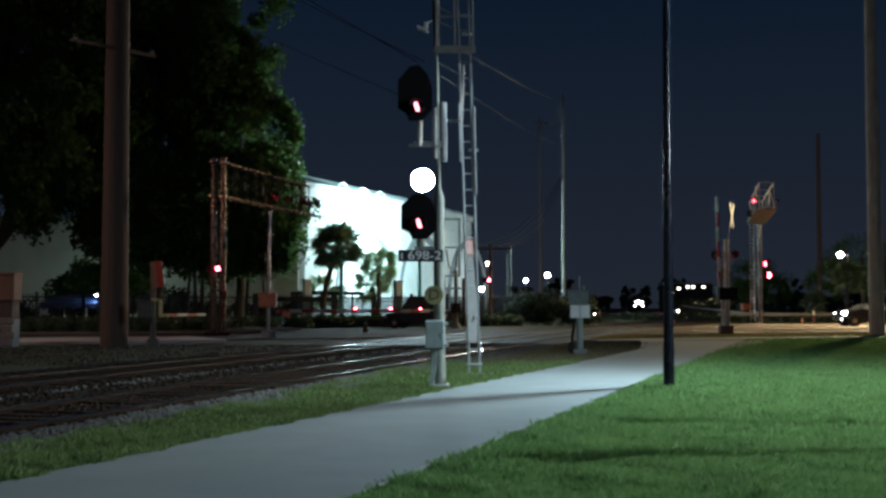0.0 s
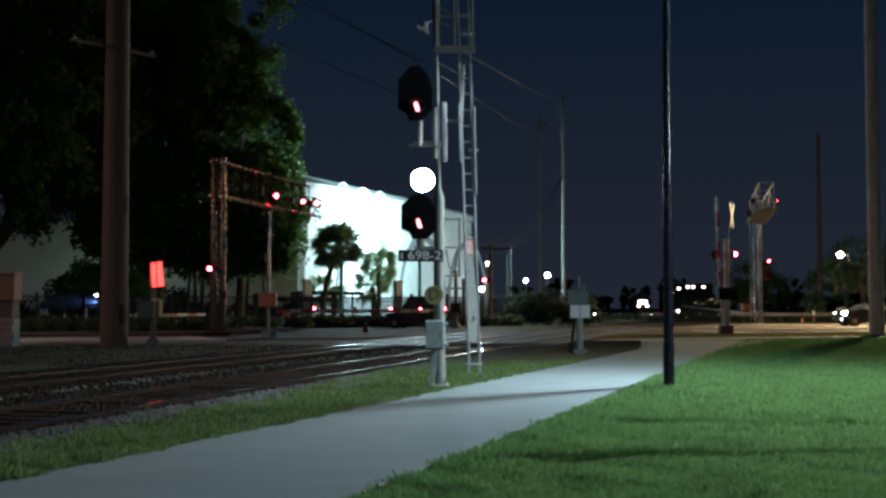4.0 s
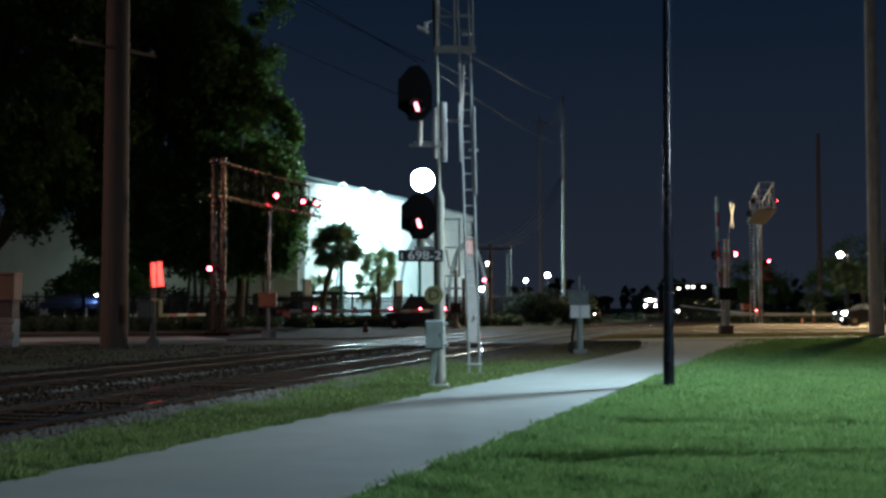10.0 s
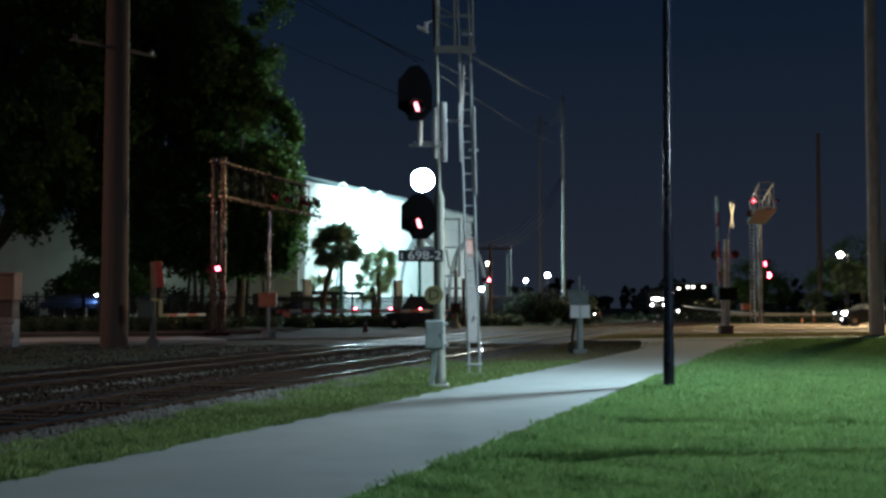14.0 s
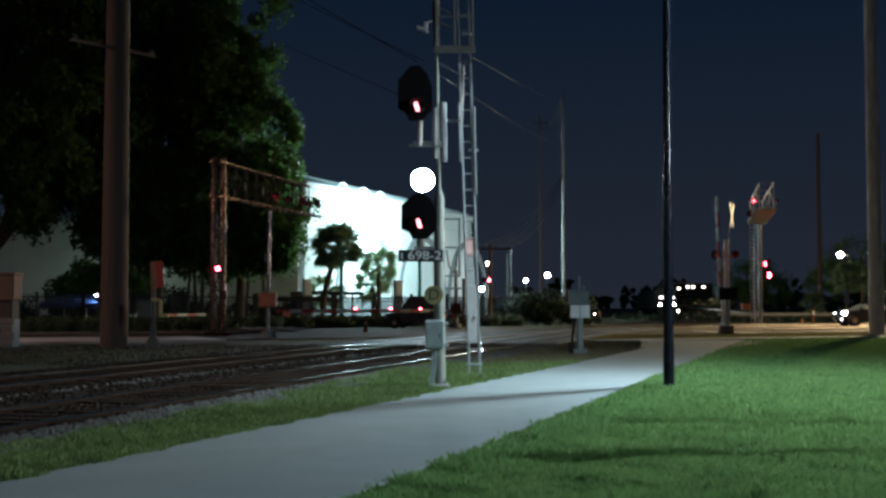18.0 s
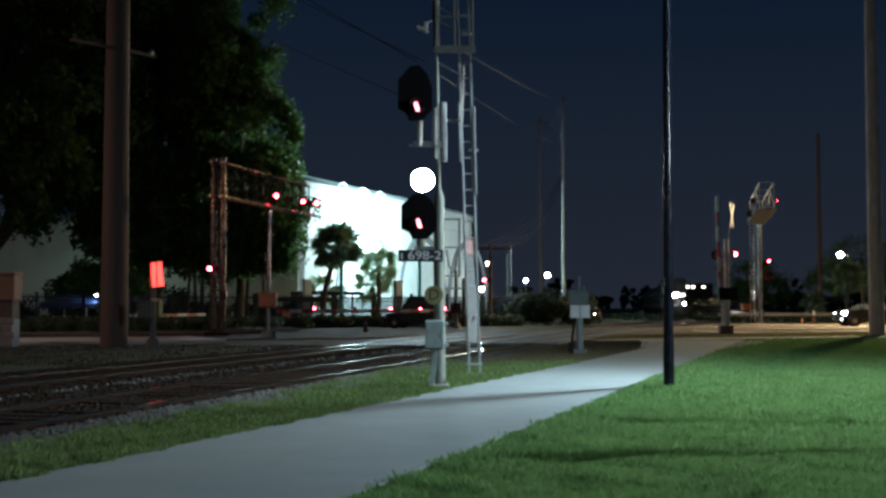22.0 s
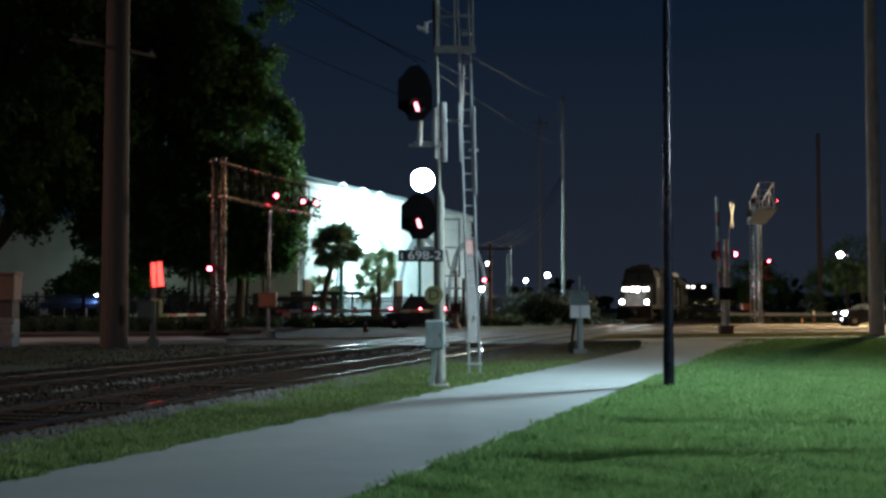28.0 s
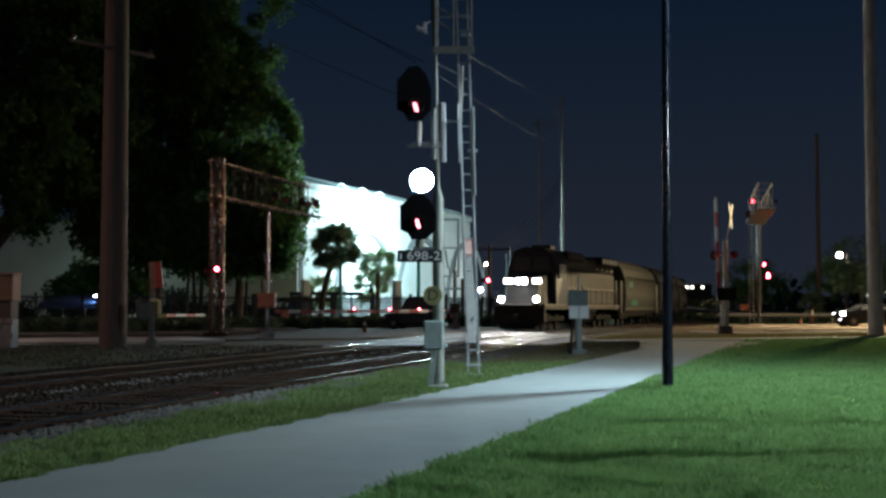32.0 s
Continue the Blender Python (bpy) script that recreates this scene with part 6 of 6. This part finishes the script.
        dl = part("ditch_light", Shape().tube([(s * 1.05, -0.75, 1.86), (s * 1.05, -0.30, 1.86)], 0.185, 16, False).tube([(s * 1.05, -0.30, 1.86), (s * 1.05, -0.301, 1.86)], [0.185, 0.165], 16, False).tube([(s * 1.05, -0.75, 1.86), (s * 1.05, -0.30, 1.86)], 0.165, 16, False).tube([(s * 1.05, -0.76, 1.86), (s * 1.05, -0.75, 1.86)], 0.185, 16), "loco_dark", t)
        part("lens", Shape().tube([(s * 1.05, -0.40, 1.86), (s * 1.05, -0.31, 1.86), (s * 1.05, -0.25, 1.86), (s * 1.05, -0.22, 1.86)], [0.16, 0.155, 0.11, 0.04], 16), "glow_ditch" if lit else "white_plate", dl, "dazzling lamp lens" if lit else "unlit lamp lens")
        part("step_well", Shape().box((s * 1.35, -0.85, 1.0), (0.3, 0.7, 0.06), 0.01).box((s * 1.35, -0.85, 0.65), (0.3, 0.7, 0.06), 0.01).box((s * 1.35, -0.85, 0.32), (0.3, 0.7, 0.06), 0.01), "loco_dark", t)
        rails = Shape().tube([(s * 1.45, -5.6, 2.6), (s * 1.45, -21.2, 2.6)], 0.02, 6)
        for i in range(10):
            rails.tube([(s * 1.45, -5.7 - i * 1.7, 1.55), (s * 1.45, -5.7 - i * 1.7, 2.6)], 0.018, 6)
        part("handrail", rails, "steel_worn", t)
        part("front_handrail", Shape().tube([(s * 1.4, -0.45, 1.55), (s * 1.4, -0.45, 2.5), (s * 0.6, -0.45, 2.55)], 0.02, 6), "wheel_steel", t)
    hl = part("headlight", Shape().box((0, -1.15, 2.93), (0.72, 0.16, 0.36), 0.04), "loco_dark", t)
    for x in (-0.17, 0.17):
        part("rim", Shape().tube([(x, -1.07, 2.93), (x, -0.86, 2.93)], 0.168, 16, False).tube([(x, -1.07, 2.93), (x, -0.86, 2.93)], 0.158, 16, False), "loco_dark", hl)
        part("lens", Shape().tube([(x, -1.06, 2.93), (x, -0.88, 2.93), (x, -0.80, 2.93), (x, -0.77, 2.93)], [0.15, 0.15, 0.11, 0.04], 16), "glow_headlight" if lit else "white_plate", hl, "dazzling lamp lens" if lit else "unlit lamp lens")
    hood = part("long_hood", Shape().box((0, -13.4, 2.66), (2.3, 16.2, 2.2), 0.10), "loco_paint", t)
    for i in range(17):
        for s in (-1, 1):
            part("hood_door", Shape().box((s * 1.155, -5.95 - i * 0.93, 2.62), (0.03, 0.84, 1.85), 0.012), "loco_paint", hood)
    roof_band = part("roof_section", Shape().box((0, -13.4, 4.25), (2.2, 16.0, 1.06), 0.16), "loco_dark", t, "dark roof section")
    part("dynamic_brake_housing", Shape().box((0, -8.9, 4.62), (2.7, 4.4, 0.56), 0.12), "loco_dark", t)
    part("exhaust_stack", Shape().box((0, -12.4, 4.86), (0.9, 0.6, 0.25), 0.05), "loco_dark", t)
    part("radiator_wing", Shape().box((0, -18.6, 4.60), (2.96, 5.4, 0.60), 0.12), "loco_dark", t)
    for i in range(5):
        for s in (-1, 1):
            part("radiator_grille", Shape().box((s * 1.49, -16.6 - i * 1.02, 4.60), (0.03, 0.62, 0.34), 0.01), "radiator_mesh", roof_band)
    for i in range(4):
        part("lifting_lug", Shape().box((-1.2, -15.6 - i * 1.6, 4.02), (0.10, 0.34, 0.09), 0.02), "radiator_mesh", roof_band)
    part("fuel_tank", Shape().box((0, -11.0, 0.86), (2.6, 5.6, 0.85), 0.18), "underframe", t)
    part("air_tank", Shape().tube([(-1.2, -7.0, 1.15), (-1.2, -14.8, 1.15)], 0.16, 10), "underframe", t)
    part("horn", Shape().tube([(0.3, -5.6, 5.06), (0.3, -5.1, 5.10)], [0.03, 0.08], 8).tube([(0.3, -5.6, 4.9), (0.3, -5.6, 5.08)], 0.03, 6), "aluminium", t)
    wheelset_truck(t, -4.2)
    wheelset_truck(t, -18.0)
    return t


def hopper(label):
    t = thing("hopper_wagon", (0, 0, 0.03), 0, label, "wagon", "freight wagons")
    prof = [(-1.5, 1.2), (-1.58, 2.3), (-1.52, 3.5), (-1.25, 4.3), (-0.75, 4.78), (-0.2, 4.95), (0.2, 4.95), (0.75, 4.78), (1.25, 4.3), (1.52, 3.5), (1.58, 2.3), (1.5, 1.2), (0.9, 0.7), (-0.9, 0.7)]
    body = part("body", Shape().prism(prof, 15.0, Matrix.Translation((0, -8.5, 0))), "wagon_paint", t)
    for i in range(15):
        for s in (-1, 1):
            part("rib", Shape().box((s * 1.53, -1.6 - i * 0.98, 2.60), (0.10, 0.10, 2.3), 0.01), "wagon_paint", body)
    for z, y0, n in ((3.15, -2.6, 3), (1.75, -3.2, 5)):
        for k in range(n):
            part("figure_bar", Shape().box((-1.62 if z < 3 else -1.56, y0 - k * 0.62, z), (0.03, 0.4, 0.42), 0.005), "wagon_green", body, "faded green unreadable lettering")
    part("sill", Shape().box((0, -8.5, 1.05), (2.2, 16.4, 0.3), 0.03), "underframe", t)
    part("roof_hatch", Shape().box((0, -8.5, 5.0), (0.7, 13.5, 0.12), 0.03), "loco_dark", t)
    part("end_ladder", Shape().box((-1.3, -0.6, 2.2), (0.06, 0.06, 2.4), 0).box((-0.9, -0.6, 2.2), (0.06, 0.06, 2.4), 0), "white_plate", t)
    part("coupler", Shape().box((0, -0.2, 0.88), (0.25, 0.9, 0.28), 0.05).box((0, -16.9, 0.88), (0.25, 0.7, 0.28), 0.05), "steel_worn", t)
    wheelset_truck(t, -2.3, 2, 1.78, 0.46)
    wheelset_truck(t, -14.7, 2, 1.78, 0.46)
    return t


lead = locomotive(True, "pale grey diesel freight locomotive with blazing headlights")
wagons = [hopper("grey covered hopper wagon with a rounded roof behind the locomotive")]
while len(wagons) < 5:
    wagons.append(copy_thing(wagons[0], pose(0, 0, 0.03)))

# ---- slabs of the path ----
for sh in SLAB:
    part("slab", sh, "concrete", path)


def on_track(y, back):
    """The point of the far track that lies back metres behind y, along the rails."""
    step = 0.5
    while back > 0:
        d = min(step, back)
        s = track_slope(y)
        y += d / math.hypot(1, s)
        back -= d
    return Vector((far_track(y), y, 0.03))


def ride(vehicle, gap, length):
    rows = []
    for i in range(33):
        front_y = 69.6 + 8.35 * (32 - i)
        a, b = on_track(front_y, gap + length * 0.18), on_track(front_y, gap + length * 0.82)
        d = (a - b).normalized()
        nose = a + d * (length * 0.18)
        rows.append((i, pose(nose.x, nose.y, 0.03, 0, 0, math.degrees(math.atan2(-d.x, d.y)))))
    walk(vehicle, rows)


def motions():
    ride(lead, 0.0, 22.2)
    for k, w in enumerate(wagons):
        ride(w, 22.9 + k * 17.4, 17.0)
    # the flashers' shutters: fifty beats a minute, the lamps of a pair in turn; each circuit opens at its own time
    beat = 1.19
    opens, stays = (0.38, 0.785, 0.30), (0.42, 0.755, 0.52)
    for sh, hinge, phase, tilt in BLINK:
        rows = []
        t = opens[phase] - 2 * beat
        lit = stays[phase]
        opened = pose(*hinge, 0, tilt, -84)
        closed = pose(*hinge, 0, tilt, 0)
        marks = []
        while t < 33:
            marks += [(t, closed), (t + 0.04, opened), (t + lit, opened), (t + lit + 0.04, closed)]
            t += beat
        first = [m for u, m in marks if u <= 0][-1]
        rows = [(0, first)] + [(u, m) for u, m in marks if 0.04 < u < 31.95]
        rows.append((32, rows[-1][1]))
        walk(sh, rows)
    # a car drives off behind the crossing
    drive = [(0, 95), (3, 150), (6, 202), (8, 236), (10, 270), (12, 302), (14, 342), (18, 404), (24, 440), (32, 450)]
    rows = []
    for t, y in drive:
        rows.append((t, pose(far_track(y) + 23, y, 0, 0, 0, -90 - math.degrees(math.atan(track_slope(y))))))
    walk(leaving, rows)
    walk(parked, [(0, pose(13.4, 112, 0, 0, 0, 76)), (25.5, pose(13.4, 112, 0, 0, 0, 76)), (26.5, pose(13.0, 114, 0, 0, 0, 60)), (27.5, pose(8.5, 115, 0, 0, 0, 25)), (32, pose(-2, 118, 0, 0, 0, 5))])


motions()
